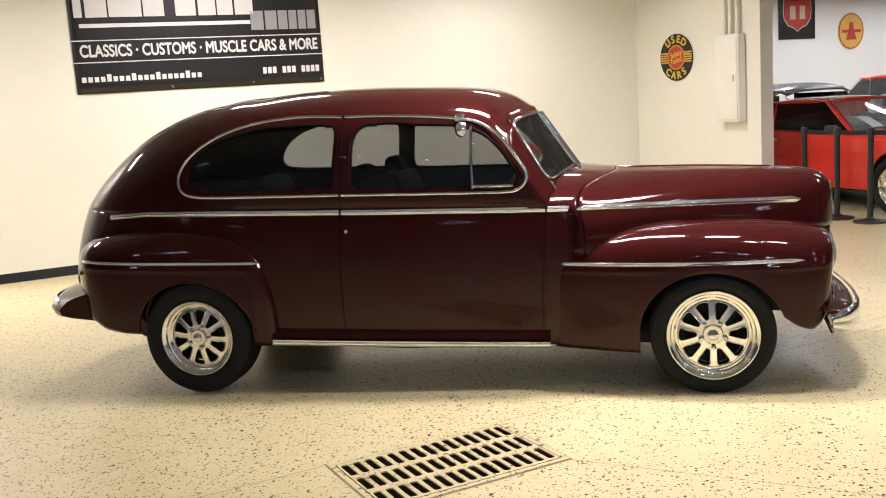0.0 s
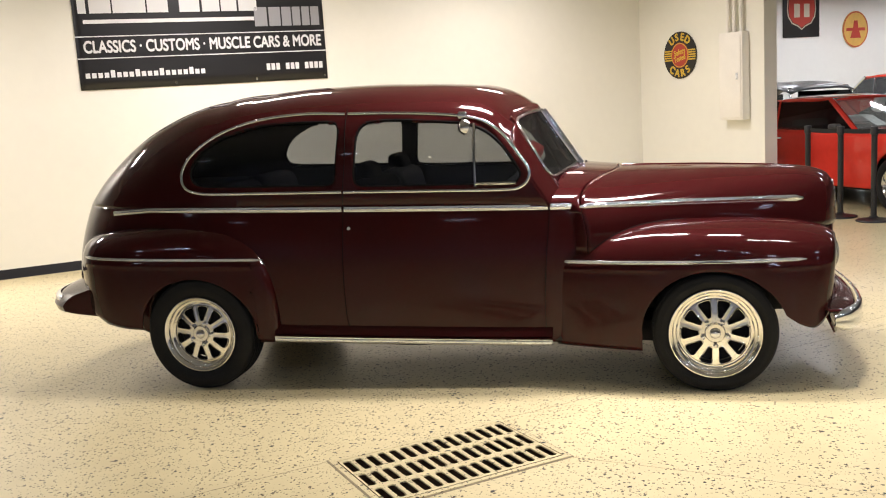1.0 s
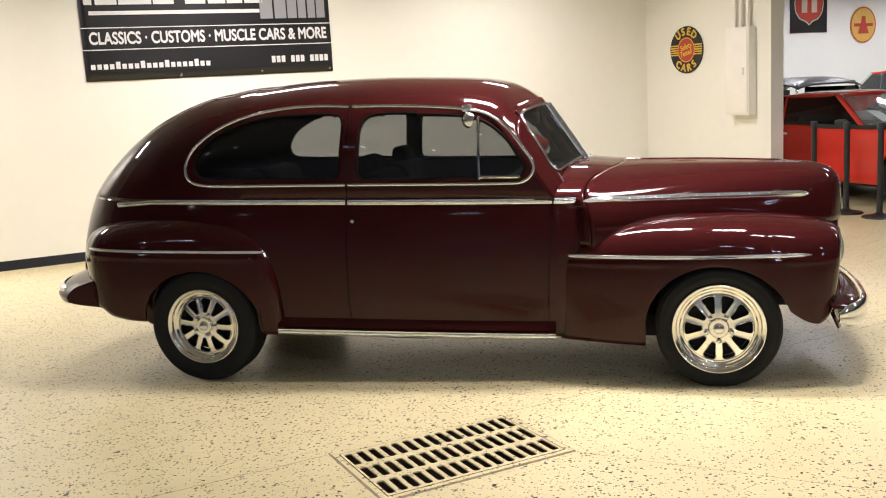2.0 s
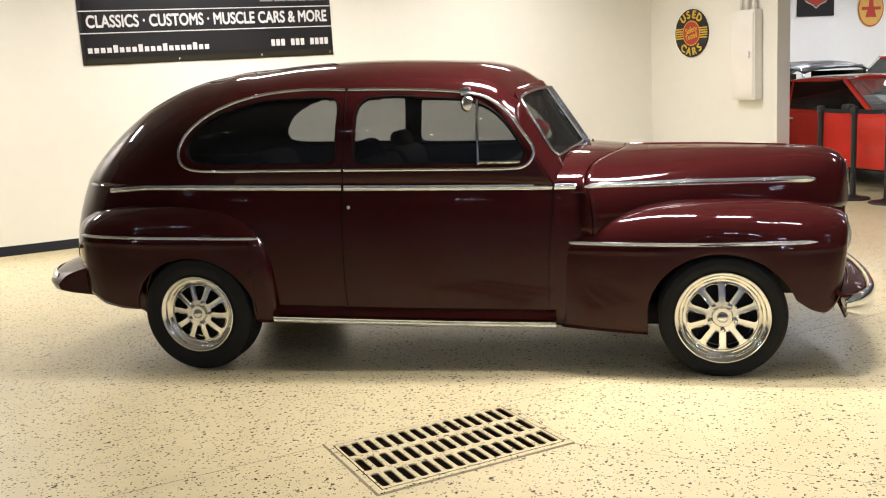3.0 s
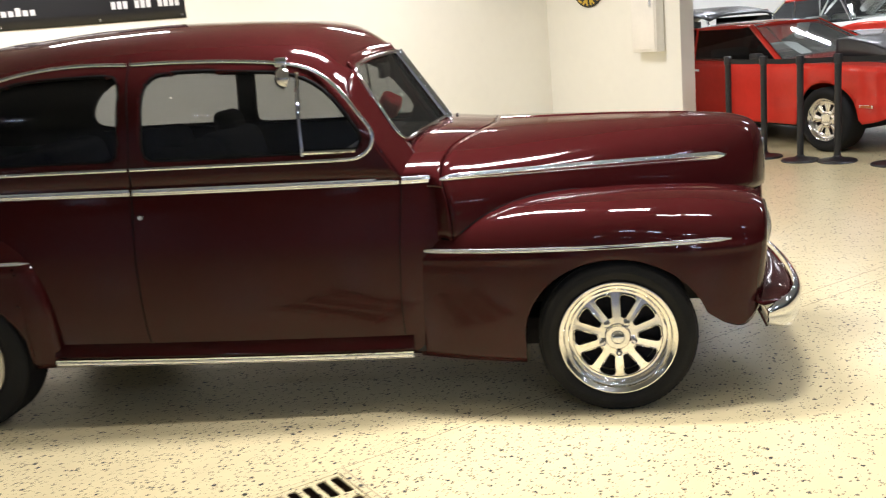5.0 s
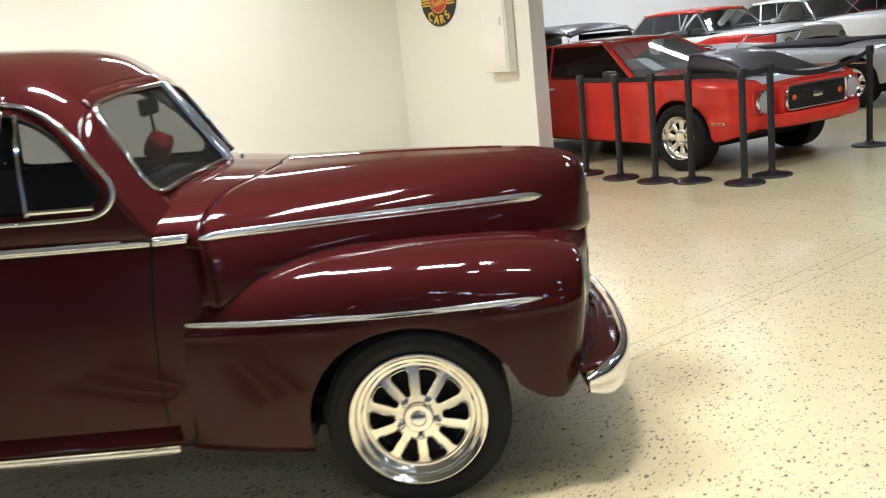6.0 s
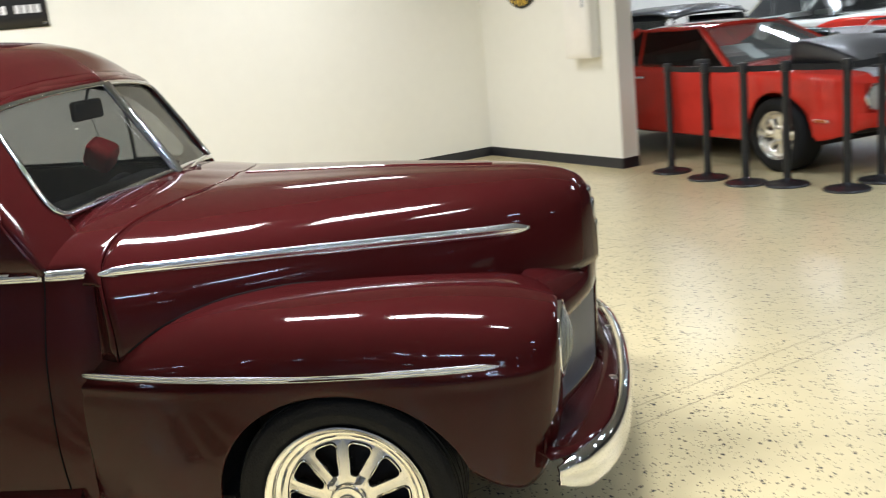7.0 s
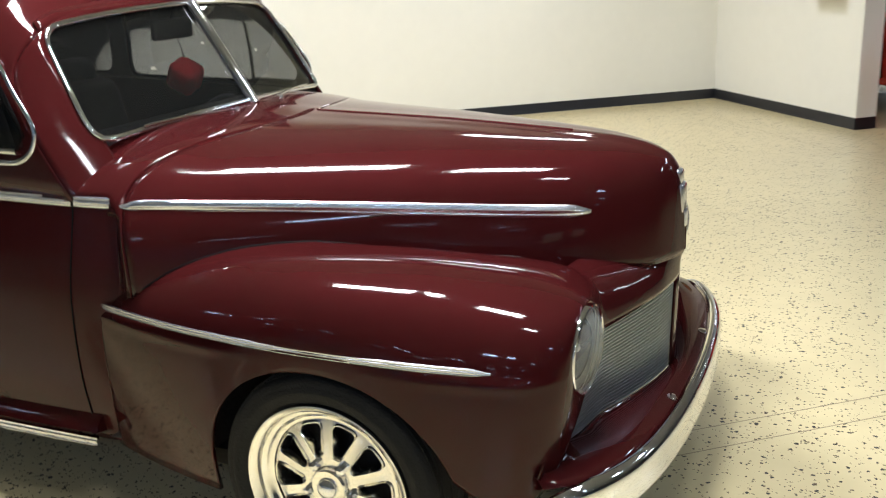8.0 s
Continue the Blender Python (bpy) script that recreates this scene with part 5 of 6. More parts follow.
# ---- retractable-belt posts ----
POSTS = [(4.421, 6.725), (4.688, 6.250), (4.953, 5.876), (5.250, 5.692), (5.625, 5.330), (5.954, 5.584), (7.33, 6.72)]
proto = None
for i, (x, y) in enumerate(POSTS):
    if proto is None:
        proto = thing("barrier_post", "black belt barrier post on a round weighted base", "barrier post", pose(x, y, 0), "belt barrier posts")
        part("base", lathe([(0, 0.0), (0.178, 0.0), (0.180, 0.008), (0.172, 0.018), (0.10, 0.030), (0.05, 0.042), (0.032, 0.060), (0.0, 0.060)], 40), POST_BLACK, proto)
        part("post", lathe([(0.031, 0.03), (0.031, 0.93)], 24), POST_BLACK, proto)
        part("head", lathe([(0.031, 0.925), (0.040, 0.93), (0.040, 1.0), (0.036, 1.012), (0.0, 1.015)], 24), POST_BLACK, proto)
    else:
        copy_thing(proto, pose(x, y, 0, 0, 0, 20 * i))
for (a, b) in zip(POSTS, POSTS[1:]):
    path = [(a[0] + (b[0] - a[0]) * t, a[1] + (b[1] - a[1]) * t, 0.965 - (0.03 if math.dist(a, b) < 1 else 0.10) * 4 * t * (1 - t) * math.dist(a, b) / 1.6) for t in np.linspace(0.03, 0.97, 16)]
    o = part("barrier_belt", sweep(path, [(-0.001, -0.024), (0.001, -0.024), (0.001, 0.024), (-0.001, 0.024)]), BELT_BLACK)
    tagged(o, "black webbing belt stretched between barrier posts", "barrier belt", "barrier belts")


# ---- the other cars: built along +x, ground at z = 0, middle of the wheelbase at x = 0 ----
def plain_wheel(parent, x, y, radius, rim, width, sgn, slots, face=ALLOY):
    m = Matrix.Translation((x, y, radius)) @ (Matrix.Identity(4) if sgn < 0 else Matrix.Rotation(math.pi, 4, "Z"))
    w = part("wheel", moved(lathe([(0, 0.03), (rim * 0.25, 0.025), (rim * 0.30, 0.045), (rim * 0.42, 0.05)], 32, "y"), m), face, parent, "bright slotted wheel")
    R, r = radius, rim
    prof = [(r, 0.015), (r + 0.012, 0.0), ((R + r) / 2, -0.012), (R - 0.02, 0.0), (R, 0.03), (R, width - 0.03), (R - 0.02, width), (r, width - 0.01)]
    part("tyre", moved(lathe(smooth_line(prof, 26), 56, "y"), m), RUBBER, w, "black tyre")
    part("rim", moved(lathe([(r * 0.72, 0.055), (r * 0.80, 0.040), (r * 0.88, 0.035), (r * 0.95, 0.006), (r * 1.0, 0.0), (r * 1.0, 0.02), (r * 0.9, 0.10), (r * 0.9, width)], 48, "y"), m), face, w)
    part("drum", moved(lathe([(0, 0.085), (r * 0.85, 0.085), (r * 0.85, 0.12)], 32, "y"), m), UNDER, w)
    for k in range(slots):
        g = []
        for i in range(6):
            t = i / 5
            rad = r * (0.36 + 0.42 * t)
            hw = rad * math.pi / slots * 0.66
            g.append([(-hw, 0.075, rad), (-hw, 0.05, rad), (-hw * 0.5, 0.043, rad), (hw * 0.5, 0.043, rad), (hw, 0.05, rad), (hw, 0.075, rad)])
        part("spoke", moved(grid(np.array(g), close_v=True), m @ Matrix.Rotation(2 * math.pi * k / slots, 4, "Y")), face, w)
    return w


def car_body(parent, spec, mat, name="body"):
    """Lower body: stations along x, section from the sill over the shoulder to the centre line, wheel arches cut out."""
    top, wid, low = curve_fn(*spec["top"]), curve_fn(*spec["wid"]), curve_fn(*spec["low"])
    crown, sh = spec.get("crown", 0.03), spec.get("shoulder", 0.07)
    x0, x1 = spec["top"][0][0], spec["top"][-1][0]
    xs = np.concatenate((np.linspace(x0, x0 + 0.12, 10), np.linspace(x0 + 0.14, x1 - 0.14, 120), np.linspace(x1 - 0.12, x1, 10)))
    rows = []
    for x in xs:
        w, zt, zl = float(wid(x)), float(top(x)), float(low(x))
        row = []
        for t in np.linspace(0, 1, 26):
            z = zl + (zt - sh - zl) * t
            tuck = 0.055 * (1 - t) ** 2 + spec.get("lean", 0.02) * t ** 2
            row.append((x, -(w - tuck - spec.get("waist", 0.0) * math.sin(math.pi * t) ** 6), z))
        base = row[-1]
        for a in np.linspace(0, math.pi / 2, 9)[1:]:
            row.append((x, base[1] + sh * 1.2 * (1 - math.cos(a)), base[2] + sh * math.sin(a)))
        edge = row[-1][1]
        for t in np.linspace(0, 1, 8)[1:]:
            row.append((x, edge * (1 - t), zt + crown * (1 - (1 - t) ** 2)))
        rows.append(row)
    arches = []
    for ax in spec["axles"]:
        arches.append(np.array([(ax + spec["arch"] * math.cos(a), spec["radius"] + spec["arch"] * math.sin(a) * spec.get("arch_y", 1.0)) for a in np.linspace(0, math.pi, 60)] + [(ax - spec["arch"], 0.05), (ax + spec["arch"], 0.05)]))
    g = opened(np.array(rows), arches)
    body = part(name, both(g, 0), mat, parent, angle=38, solid=0.015)
    for x in (x0, x1):
        w, zt, zl = float(wid(x)), float(top(x)), float(low(x))
        part("end_panel", box(x - 0.01, x + 0.01, -w * 0.97, w * 0.97, zl + 0.02, zt - 0.01, 0.008), mat, body)
    part("floor_pan", box(x0 + 0.4, x1 - 0.62, -float(wid(0)) * 0.72, float(wid(0)) * 0.72, 0.20, 0.42), UNDER, parent)
    return body


def car_cabin(parent, roof_mat, trim_mat, base, roof, sill, top, glass, pillar=0.045, roof_bulge=0.05, front_glass=None, post_mat=None, seat_mat=None):
    """base: x of windscreen foot, rear-glass foot and half width at the sill; roof: the same at the top."""
    f0, r0, w0 = base
    f1, r1, w1 = roof
    rows = []
    for t in np.linspace(0, 1, 14):
        rows.append([(r1 - 0.05 + (f1 + 0.05 - (r1 - 0.05)) * t, w1 * s * (1 - 0.06 * (2 * t - 1) ** 4), top - roof_bulge * (0.75 * abs(s) ** 3.5 + 0.6 * abs(2 * t - 1) ** 3)) for s in np.linspace(-1, 1, 17)])
    roof_ob = part("roof", grid(np.array(rows)), roof_mat, parent, solid=0.03)
    roof_ob.data.materials.append(DASH)
    roof_ob.modifiers[0].material_offset = 1
    ze = top - roof_bulge * 0.75 - 0.012

    def post(a, b, r=pillar, m=post_mat or roof_mat):
        part("pillar", sweep([tuple(np.array(a) + (np.array(b) - np.array(a)) * t) for t in (0, 0.5, 1)], ring_shape(r / 2, 8, 1.0, 1.0), up=(1, 0.01, 0.2)), m, roof_ob)

    def pane(a, b, c, d, lab):
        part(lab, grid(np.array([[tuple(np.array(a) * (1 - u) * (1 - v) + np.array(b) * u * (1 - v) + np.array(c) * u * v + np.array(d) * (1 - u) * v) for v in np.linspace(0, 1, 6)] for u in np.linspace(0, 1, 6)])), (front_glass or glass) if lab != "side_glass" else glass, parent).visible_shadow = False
    for s in (-1, 1):
        post((f0, s * w0, sill), (f1, s * w1 * 0.96, ze))
        post((r0, s * w0, sill), (r1, s * w1 * 0.96, ze), pillar * 1.7)
        pane((f0 - 0.03, s * (w0 - 0.01), sill), (r0 + 0.04, s * (w0 - 0.01), sill), (r1 + 0.03, s * w1 * 0.965, ze), (f1 - 0.02, s * w1 * 0.965, ze), "side_glass")
        part("window_strip", sweep([(f0, s * (w0 + 0.004), sill), (r0, s * (w0 + 0.004), sill)], ring_shape(0.012, 6)), trim_mat, roof_ob)
        mx = (f0 + r0) / 2 + 0.05
        post((mx - 0.35, s * (w0 - 0.004), sill), ((f1 + r1) / 2 - 0.40, s * w1 * 0.968, ze), 0.03)
    pane((f0 + 0.01, -w0 * 0.95, sill), (f0 + 0.01, w0 * 0.95, sill), (f1 + 0.01, w1 * 0.9, ze + 0.01), (f1 + 0.01, -w1 * 0.9, ze + 0.01), "windscreen")
    pane((r0 - 0.01, -w0 * 0.9, sill), (r0 - 0.01, w0 * 0.9, sill), (r1 - 0.01, w1 * 0.9, ze + 0.01), (r1 - 0.01, -w1 * 0.9, ze + 0.01), "rear_glass")
    part("windscreen_trim", sweep([(f0 + 0.015, -w0 * 0.95, sill), (f1 + 0.015, -w1 * 0.9, ze + 0.01), (f1 + 0.015, w1 * 0.9, ze + 0.01), (f0 + 0.015, w0 * 0.95, sill)], ring_shape(0.012, 6), True, up=(1, 0, 0.3)), trim_mat, parent)
    part("interior", box(r0 + 0.05, f0 - 0.05, -w0 * 0.95, w0 * 0.95, sill - 0.05, sill + 0.036, 0.01), DASH, parent, "dark interior")
    part("seats", join(*(cushion(x, x + 0.14, y - 0.26, y + 0.26, sill - 0.35, sill + 0.12, 0.2, 0.05) for x in ((f0 + r0) / 2 - 0.1,) for y in (-0.36, 0.36))), seat_mat or CLOTH, parent)
    part("dash_top", box(f0 - 0.35, f0 + 0.02, -w0 * 0.9, w0 * 0.9, sill - 0.14, sill - 0.02, 0.03), DASH, parent)


def round_lamp(parent, x, y, z, r, label="round headlight"):
    m = Matrix.Translation((x, y, z))
    la = part("headlight", moved(lathe([(0, -0.02), (r * 0.6, -0.01), (r * 0.92, 0.02)], 28, "x"), m), CHROME, parent, label)
    part("lamp_rim", moved(lathe([(r * 0.9, 0.015), (r * 0.97, 0.03), (r * 1.08, 0.02), (r * 1.10, -0.03)], 28, "x"), m), CHROME, la)
    part("lamp_lens", moved(lathe([(0, 0.04), (r * 0.5, 0.034), (r * 0.9, 0.018)], 24, "x"), m), FLUTED, la)


# red coupe with a black scooped hood, nose out beside the barrier posts
MA = math.degrees(math.atan2(-0.848, 0.53))
coupe = thing("coupe_car", "bright red seventies coupe with black hood scoop and dark glass", "car", pose(5.325, 7.975, 0, 0, 0, MA))
cs = dict(top=[(-2.36, 0.78), (-2.2, 0.90), (-1.4, 0.93), (-0.6, 0.915), (0.6, 0.895), (1.4, 0.875), (1.9, 0.848), (2.10, 0.828), (2.18, 0.775)],
          wid=[(-2.36, 0.78), (-2.1, 0.88), (-1.3, 0.94), (-0.3, 0.935), (0.8, 0.93), (1.4, 0.940), (1.8, 0.895), (2.05, 0.835), (2.14, 0.80), (2.18, 0.755)],
          low=[(-2.36, 0.46), (-2.0, 0.34), (-1.3, 0.26), (1.3, 0.25), (1.85, 0.30), (2.18, 0.40)],
          axles=(-1.385, 1.385), arch=0.375, radius=0.325, shoulder=0.06, waist=0.018, lean=0.03)
body = car_body(coupe, cs, RED)
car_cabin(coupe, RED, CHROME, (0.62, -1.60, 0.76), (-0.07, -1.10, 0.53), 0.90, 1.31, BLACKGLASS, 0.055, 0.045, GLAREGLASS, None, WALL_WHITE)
for x in (-1.385, 1.385):
    for s in (-1, 1):
        plain_wheel(coupe, x, s * 0.915, 0.325, 0.215, 0.24, s, 8)
part("price_card", moved(box(-0.14, 0.14, -0.10, 0.10, -0.002, 0.002), pose(0.36, -0.22, 0.99, 0, 28, 8)), PRINT_WHITE, coupe, "white paper card behind the windscreen")
# black hood panel with a long raised scoop
hp = np.array([[(x, y, float(curve_fn(*cs["top"])(x)) + 0.034 - 0.03 * (y / 0.74) ** 2) for y in np.linspace(-0.62, 0.62, 15)] for x in np.linspace(1.0, 1.92, 20)])
hood_panel = part("hood_panel", grid(hp), SATIN_BLACK, coupe, "satin black hood panel", solid=0.01)
rise = curve_fn((1.08, 0.190), (1.2, 0.192), (1.4, 0.168), (1.7, 0.095), (2.02, 0.01))
sc = []
for x in np.linspace(1.08, 2.02, 26):
    z0 = float(curve_fn(*cs["top"])(x)) + 0.02
    h = float(rise(x))
    half = [(-0.44, 0.0), (-0.432, 0.45), (-0.422, 0.90), (-0.414, 0.97), (-0.395, 0.995), (-0.25, 1.03), (-0.12, 1.05), (0.0, 1.06)]
    sc.append([(x, y, z0 + h * k) for y, k in half + [(-y, k) for y, k in half[-2::-1]]])
scoop = part("hood_scoop", grid(np.array(sc)), SATIN_BLACK, hood_panel, "raised black hood scoop", angle=50, solid=0.01)
part("scoop_back", box(1.08, 1.10, -0.40, 0.40, 0.88, 1.06, 0.004), UNDER, hood_panel)
# silver strip painted in for the highlight ahead of the black hood
part("highlight_strip", grid(np.array([[(x, y, float(curve_fn(*cs["top"])(x)) + 0.037 - 0.03 * (y / 0.74) ** 2) for y in np.linspace(-0.60, 0.60, 11)] for x in np.linspace(1.93, 2.16, 10)])), SILVER, coupe, "silver-grey strip standing in for a highlight ahead of the hood")
part("nose_panel", box(2.12, 2.275, -0.47, 0.47, 0.50, 0.80, 0.035, 3), RED, coupe)
# nose: chrome-edged black grille, round lamps, red bumper
part("grille_backing", box(2.265, 2.292, -0.41, 0.41, 0.56, 0.755, 0.01), UNDER, coupe, "black grille")
gf = [(2.295, -0.42, 0.57), (2.295, -0.43, 0.66), (2.295, -0.41, 0.75), (2.295, -0.33, 0.765), (2.295, 0.33, 0.765), (2.295, 0.41, 0.75), (2.295, 0.43, 0.66), (2.295, 0.42, 0.57), (2.295, 0.35, 0.552), (2.295, -0.35, 0.552)]
part("grille_frame", sweep(smooth_line(gf, 60, True), ring_shape(0.012, 6), True, up=(1, 0, 0)), CHROME, coupe, "chrome grille surround")
for i in range(9):
    z = 0.575 + i * 0.021
    part("grille_bar", box(2.288, 2.298, -0.40, 0.40, z - 0.003, z + 0.003), SATIN_BLACK, coupe)
part("grille_emblem", box(2.295, 2.307, -0.065, 0.065, 0.635, 0.69, 0.005), CHROME, coupe)
for s in (-1, 1):
    round_lamp(coupe, 2.195, s * 0.62, 0.650, 0.108)
    part("lamp_surround", box(2.165, 2.194, s * 0.62 - 0.135, s * 0.62 + 0.135, 0.52, 0.775, 0.012), RED, coupe)
    part("turn_lamp", moved(lathe([(0, 0.010), (0.024, 0.008), (0.029, 0.0)], 18, "x"), Matrix.Translation((2.296, s * 0.33, 0.66))), AMBER, coupe, "amber turn lamp")
    marker = part("side_marker", box(1.79, 1.95, s * 0.872 - 0.012, s * 0.872 + 0.012, 0.457, 0.487, 0.004), CHROME, coupe, "chrome-framed side marker")
    part("marker_lens", box(1.805, 1.935, s * 0.873 - 0.014, s * 0.873 + 0.014, 0.460, 0.484, 0.003), AMBER, marker)
    part("door_mirror", moved(box(-0.09, 0.05, -0.05, 0.05, -0.035, 0.035, 0.025, 3), Matrix.Translation((0.50, s * 0.95, 0.965))), SATIN_BLACK, coupe)
    part("door_handle", box(-0.62, -0.48, s * 0.925 - 0.012, s * 0.925 + 0.012, 0.80, 0.825, 0.006), CHROME, coupe)
    part("door_gap", join(box(0.52, 0.526, s * 0.90 - 0.035, s * 0.90 + 0.036, 0.32, 0.88), box(-0.74, -0.734, s * 0.90 - 0.035, s * 0.90 + 0.036, 0.32, 0.88)), GASKET, coupe)
bl = [(2.33 - 0.20 * (abs(t) ** 4), 0.76 * t, 0.475) for t in np.linspace(-1, 1, 40)]
part("front_bumper", sweep(bl, [(-0.06, -0.055), (0.035, -0.06), (0.05, -0.03), (0.05, 0.03), (0.035, 0.06), (-0.06, 0.055)][::-1]), RED, coupe, "red body-colour bumper")
part("front_valance", box(1.85, 2.02, -0.62, 0.62, 0.33, 0.43, 0.03), UNDER, coupe)


def classic_car(name, label, m, lower, upper, roof_mat, h=1.52, length=4.95, convertible=False, fins=0.0):
    car = thing(name, label, "car", m)
    L = length / 2
    sp = dict(top=[(-L, 0.72), (-L + 0.15, 0.90), (-1.5, 0.97), (-0.5, 0.985), (0.7, 1.01), (1.6, 1.06), (L - 0.25, 1.05), (L - 0.08, 0.99), (L, 0.80)] if not convertible else [(-L, 0.72), (-L + 0.15, 0.90), (-1.5, 0.97), (0.7, 1.0), (1.6, 0.985), (L - 0.25, 0.96), (L - 0.08, 0.90), (L, 0.74)],
              wid=[(-L, 0.80), (-L + 0.3, 0.90), (-1.2, 0.93), (1.0, 0.93), (L - 0.4, 0.91), (L - 0.1, 0.87), (L, 0.80)],
              low=[(-L, 0.42), (-L + 0.5, 0.30), (L - 0.5, 0.28), (L, 0.40)], axles=(-1.46, 1.46), arch=0.37, radius=0.335, shoulder=0.09, waist=0.01, lean=0.03, crown=0.05)
    if roof_mat is None:
        sp["top"] = [(x, 0.40 + (z - 0.40) * 0.70) for x, z in sp["top"]]
    car_body(car, sp, lower)
    if upper is not lower:
        wide, high = curve_fn(*sp["wid"]), curve_fn((-0.7, 0.60), (0.1, 0.68), (0.6, 0.90), (1.1, 0.995), (1.7, 1.0), (L, 0.96))
        ins = [[(x, -float(wide(x)) + 0.03 * k ** 2 - 0.004, 0.56 + (float(high(x)) - 0.56) * k) for k in np.linspace(0, 1, 8)] for x in np.linspace(-0.7, L - 0.14, 50)]
        part("colour_panel", both(grid(np.array(ins)), 0), upper, car, "second-colour flank panel", solid=0.006)
    if convertible:
        rows = []
        for t in np.linspace(0, 1, 16):
            rows.append([(-1.5 + 2.15 * t, 0.74 * s * (1 - 0.05 * (2 * t - 1) ** 4), 0.98 + (h - 0.98) * max(0, 1 - abs(1.75 * t - 0.95) ** 3.5) ** 0.5 * (1 - 0.18 * abs(s) ** 4)) for s in np.linspace(-1, 1, 15)])
        part("soft_top", grid(np.array(rows)), SATIN_BLACK, car, "black fabric soft top", solid=0.02)
        for s in (-1, 1):
            part("side_glass", box(-0.9, 0.5, s * 0.76 - 0.004, s * 0.76 + 0.004, 0.99, h - 0.2), DARKGLASS, car).visible_shadow = False
        part("windscreen_trim", sweep([(0.75, -0.72, 0.99), (0.5, -0.66, h - 0.12), (0.5, 0.66, h - 0.12), (0.75, 0.72, 0.99)], ring_shape(0.022, 8), up=(1, 0, 0.2)), CHROME, car)
    elif roof_mat is None:
        part("cockpit", box(-1.1, 0.55, -0.66, 0.66, 0.72, 0.875, 0.03), CLOTH, car, "dark open cockpit")
        part("windscreen_trim", sweep([(0.75, -0.70, 0.82), (0.55, -0.64, h), (0.55, 0.64, h), (0.75, 0.70, 0.82)], ring_shape(0.015, 8), up=(1, 0, 0.2)), CHROME, car)
        for s in (-1, 1):
            part("tail_lamp", box(-L - 0.02, -L + 0.03, s * 0.72 - 0.09, s * 0.72 + 0.09, 0.58, 0.65, 0.012), PRINT_RED, car, "red tail lamp")
    else:
        car_cabin(car, roof_mat, CHROME, (0.80, -1.45, 0.78), (0.35, -1.0, 0.64), 1.0, h, CLEAR, 0.035, 0.07, None, CHROME, WALL_WHITE)
    for x in (-1.46, 1.46):
        for s in (-1, 1):
            plain_wheel(car, x, s * 0.90, 0.335, 0.20, 0.20, s, 6, CHROME)
    for s in (-1, 1):
        round_lamp(car, L - 0.03, s * 0.70, 0.80 if roof_mat else 0.58, 0.095 if roof_mat else 0.07)
        part("flank_strip", box(-L + 0.4, L - 0.4, s * 0.945 - 0.006, s * 0.945 + 0.006, 0.60, 0.625, 0.003), CHROME, car)
    part("grille_backing", box(L - 0.02, L + 0.01, -0.56, 0.56, 0.56, 0.74, 0.01), UNDER, car)
    for i in range(6):
        part("grille_bar", box(L + 0.005, L + 0.02, -0.56, 0.56, 0.57 + i * 0.03, 0.58 + i * 0.03, 0.003), CHROME, car)
    for e, sg in ((L, 1), (-L, -1)):
        pts = [(e + sg * (0.10 - 0.12 * abs(t) ** 4), 0.92 * t, 0.46) for t in np.linspace(-1, 1, 30)]
        part("bumper", sweep(pts, [(-0.02, -0.07), (0.02, -0.05), (0.03, 0), (0.02, 0.05), (-0.02, 0.07)]), CHROME, car, "chrome bumper")
    if roof_mat:
        part("hood_seam", box(0.82, 0.828, -0.80, 0.80, 1.0, 1.048), GASKET, car)
    return car


ROW = lambda x, y, turn=MA: pose(x, y, 0, 0, 0, turn)
classic_car("convertible_car", "black convertible with its soft top raised", ROW(5.35, 13.6), BLACK_PAINT, BLACK_PAINT, SATIN_BLACK, 1.47, 4.8, True)
classic_car("classic_car", "two-tone white and red fifties hardtop", ROW(8.1, 15.7), WHITE_PAINT, RED, RED, 1.52)
classic_car("classic_car", "white fifties sedan with chrome trim", ROW(10.9, 18.0), WHITE_PAINT, WHITE_PAINT, WHITE_PAINT, 1.52)
classic_car("roadster_car", "silver open roadster parked tail outwards", ROW(8.5, 11.7, MA + 180), SILVER, SILVER, None, 1.02, 4.4)
classic_car("classic_car", "red classic car parked by the far wall", ROW(14.2, 19.8), RED, RED, RED, 1.56)


# ---- lights ----
def ceiling_light(x, y, turn, power=TUBE_POWER, length=1.22, color=TUBE_COLOR, width=0.24):
    e = thing("ceiling_light", "white fluorescent strip light on the ceiling", "ceiling light", pose(x, y, CEILING, 0, 0, turn), "ceiling strip lights")
    h = length / 2 + 0.08
    part("housing", box(-h - 0.03, h + 0.03, -0.14, 0.14, -0.07, -0.002, 0.012), FIXTURE, e)
    for c in (-h, h):
        part("end_cap", box(c - 0.015, c + 0.015, -0.12, 0.12, -0.12, -0.06, 0.004), FIXTURE, e)
    la = bpy.data.lights.new("tube", "AREA")
    la.shape, la.size, la.size_y, la.energy, la.spread, la.color = "RECTANGLE", length, width, power, radians(160), color
    o = new("tube", la)
    o.parent, o.matrix_basis = e, Matrix.Translation((0, 0, -0.10))


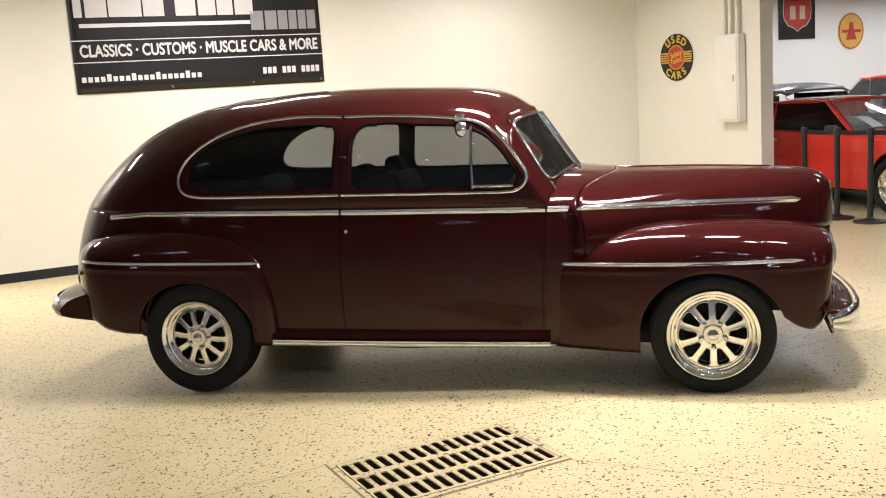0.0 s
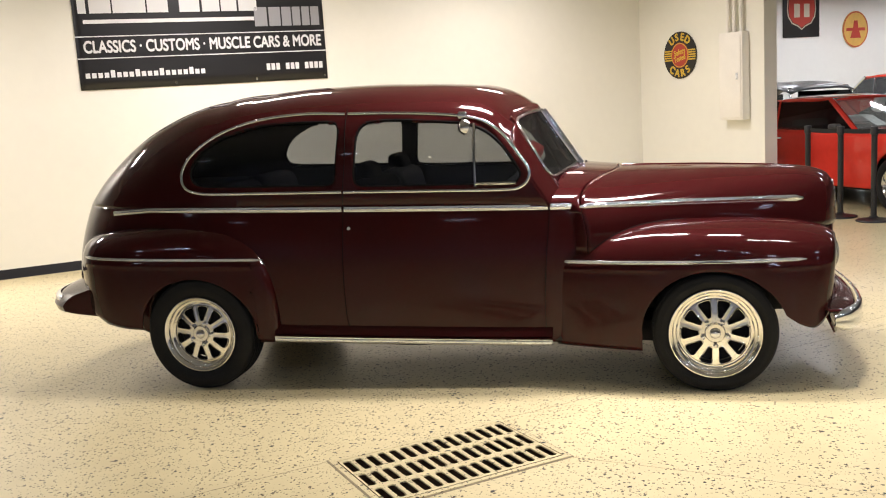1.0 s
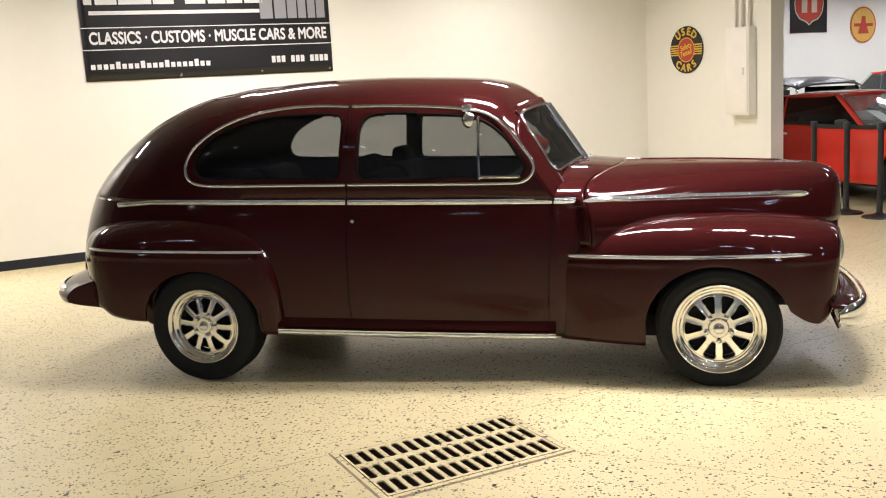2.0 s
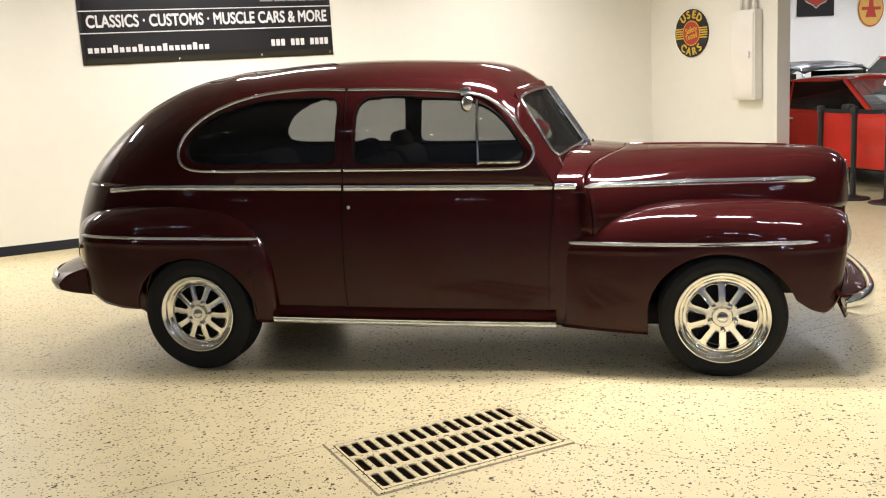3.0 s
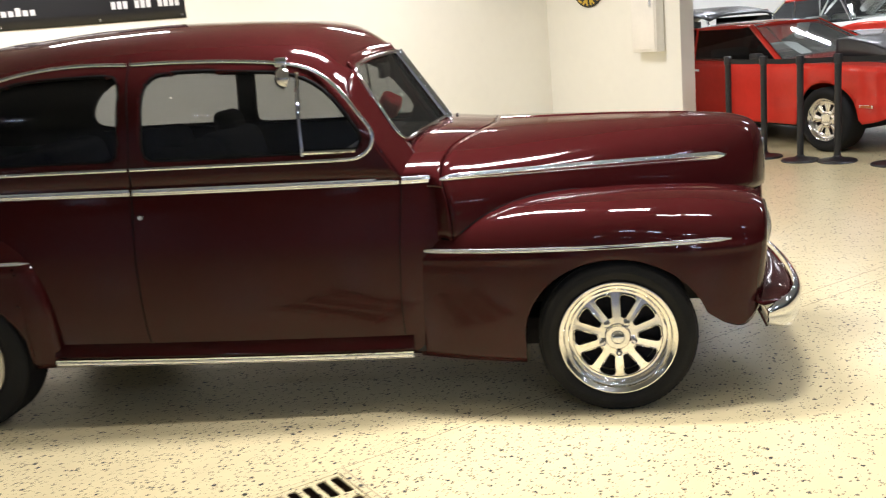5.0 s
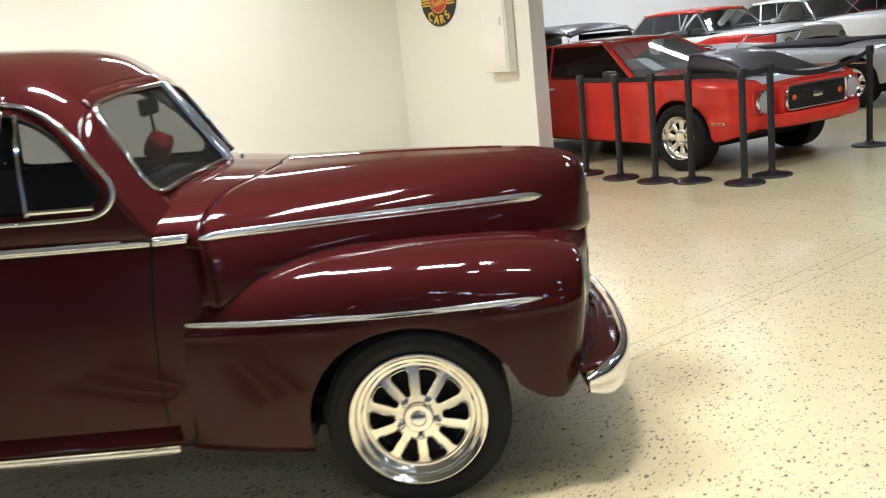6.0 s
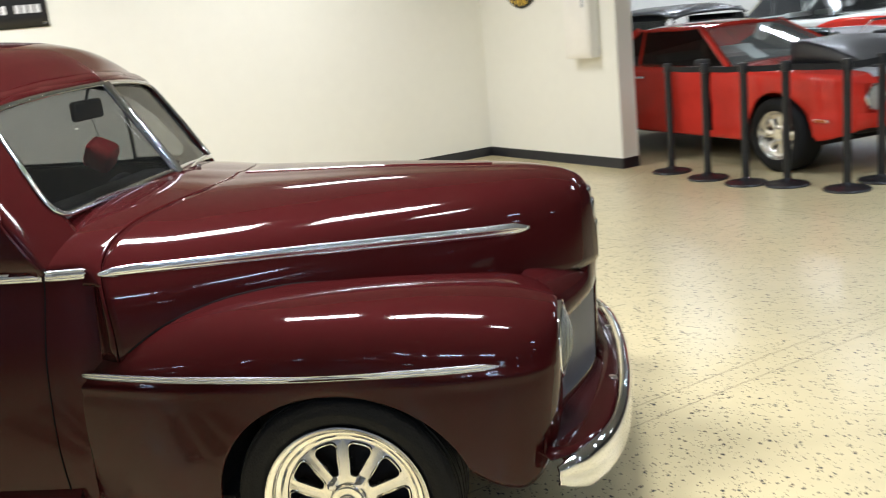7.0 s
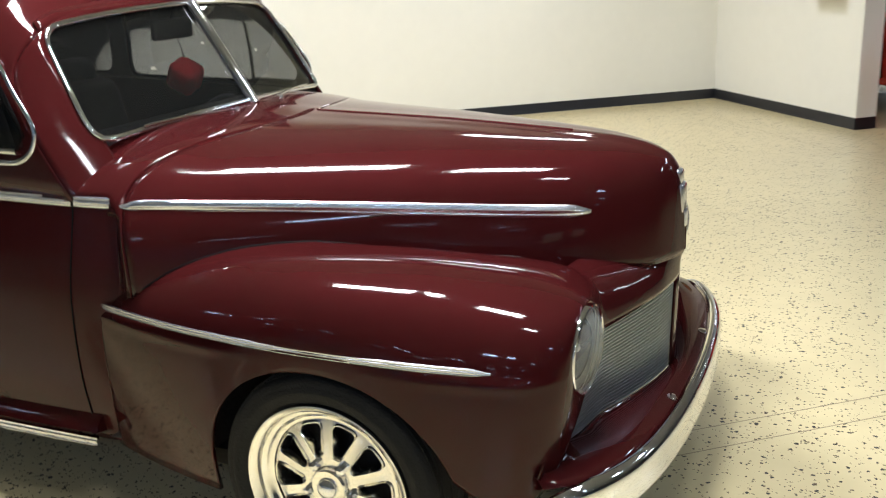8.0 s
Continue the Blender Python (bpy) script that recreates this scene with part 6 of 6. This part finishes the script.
# over the sedan
ceiling_light(2.0, 0.60, -4, TUBE_POWER * 2.0, 1.08)
ceiling_light(3.40, 0.15, -4, TUBE_POWER * 1.3, 0.75)
ceiling_light(4.35, -0.80, -4, TUBE_POWER * 0.25, 0.45, TUBE_COLOR, 0.10)
# cool fill lamps added to brighten the pier's end face and the coupe
ceiling_light(7.9, 2.4, -4, TUBE_POWER * 0.8, 1.22, FAR_COLOR)
ceiling_light(6.5, 4.0, -4, TUBE_POWER * 0.72, 1.22, (0.74, 0.84, 1.0))
# behind the camera: cold tubes in pairs, and a last row by the street wall
for x in (-4.5, -3.3, 3.9, 5.1):
    ceiling_light(x, -5.4, 0, TUBE_POWER * (0.32 if x < 0 else 0.50), 0.6, COLD_COLOR, 0.12)
for x in (-5.6, 0.4, 4.6, 9.5):
    ceiling_light(x, -12.6, 0, TUBE_POWER * 0.65, 0.8, COLD_COLOR, 0.12)
# one more cold row, added as fill for the sedan's flank
for x in (-7.0, -1.5, 2.4, 7.2):
    ceiling_light(x, -9.2, 0, TUBE_POWER * 0.5, 0.6, COLD_COLOR, 0.12)
for d, off, k in ((2.6, 1.8, 1.25), (6.0, 1.7, 1.5), (10.2, 0.8, 2.2)):
    q = CORNER - W1 * d + Vector((W1.y, -W1.x, 0)) * off
    ceiling_light(q.x, q.y, 38.2, TUBE_POWER * k)
# single fill lamp added to lift the coupe's side of the room
ceiling_light(10.2, 6.4, 0, TUBE_POWER * 0.7, 1.22, FAR_COLOR)
ceiling_light(7.24, 10.54, 3, TUBE_POWER * 0.35, 0.70, FAR_COLOR, 0.07)
# the showroom ahead of the sedan's nose
for x, y in ((7.4, -2.6), (9.8, -4.6), (12.8, -2.4), (8.4, -7.2), (12.2, -7.8), (16.4, -5.0), (6.2, -10.6), (15.0, -11.4)):
    ceiling_light(x, y, 0, TUBE_POWER * 0.24, 0.6, COLD_COLOR, 0.12)
# far room
for off, places in ((1.7, (1.6, 4.0, 6.4, 8.8, 11.2, 13.6)), (4.2, (4.4, 7.2, 10.0, 12.8))):
    for d in places:
        q = FAR + W1 * d - Vector((-W1.y, W1.x, 0)) * off
        ceiling_light(q.x, q.y, 38.2, TUBE_POWER * 0.62, 1.22, FAR_COLOR)
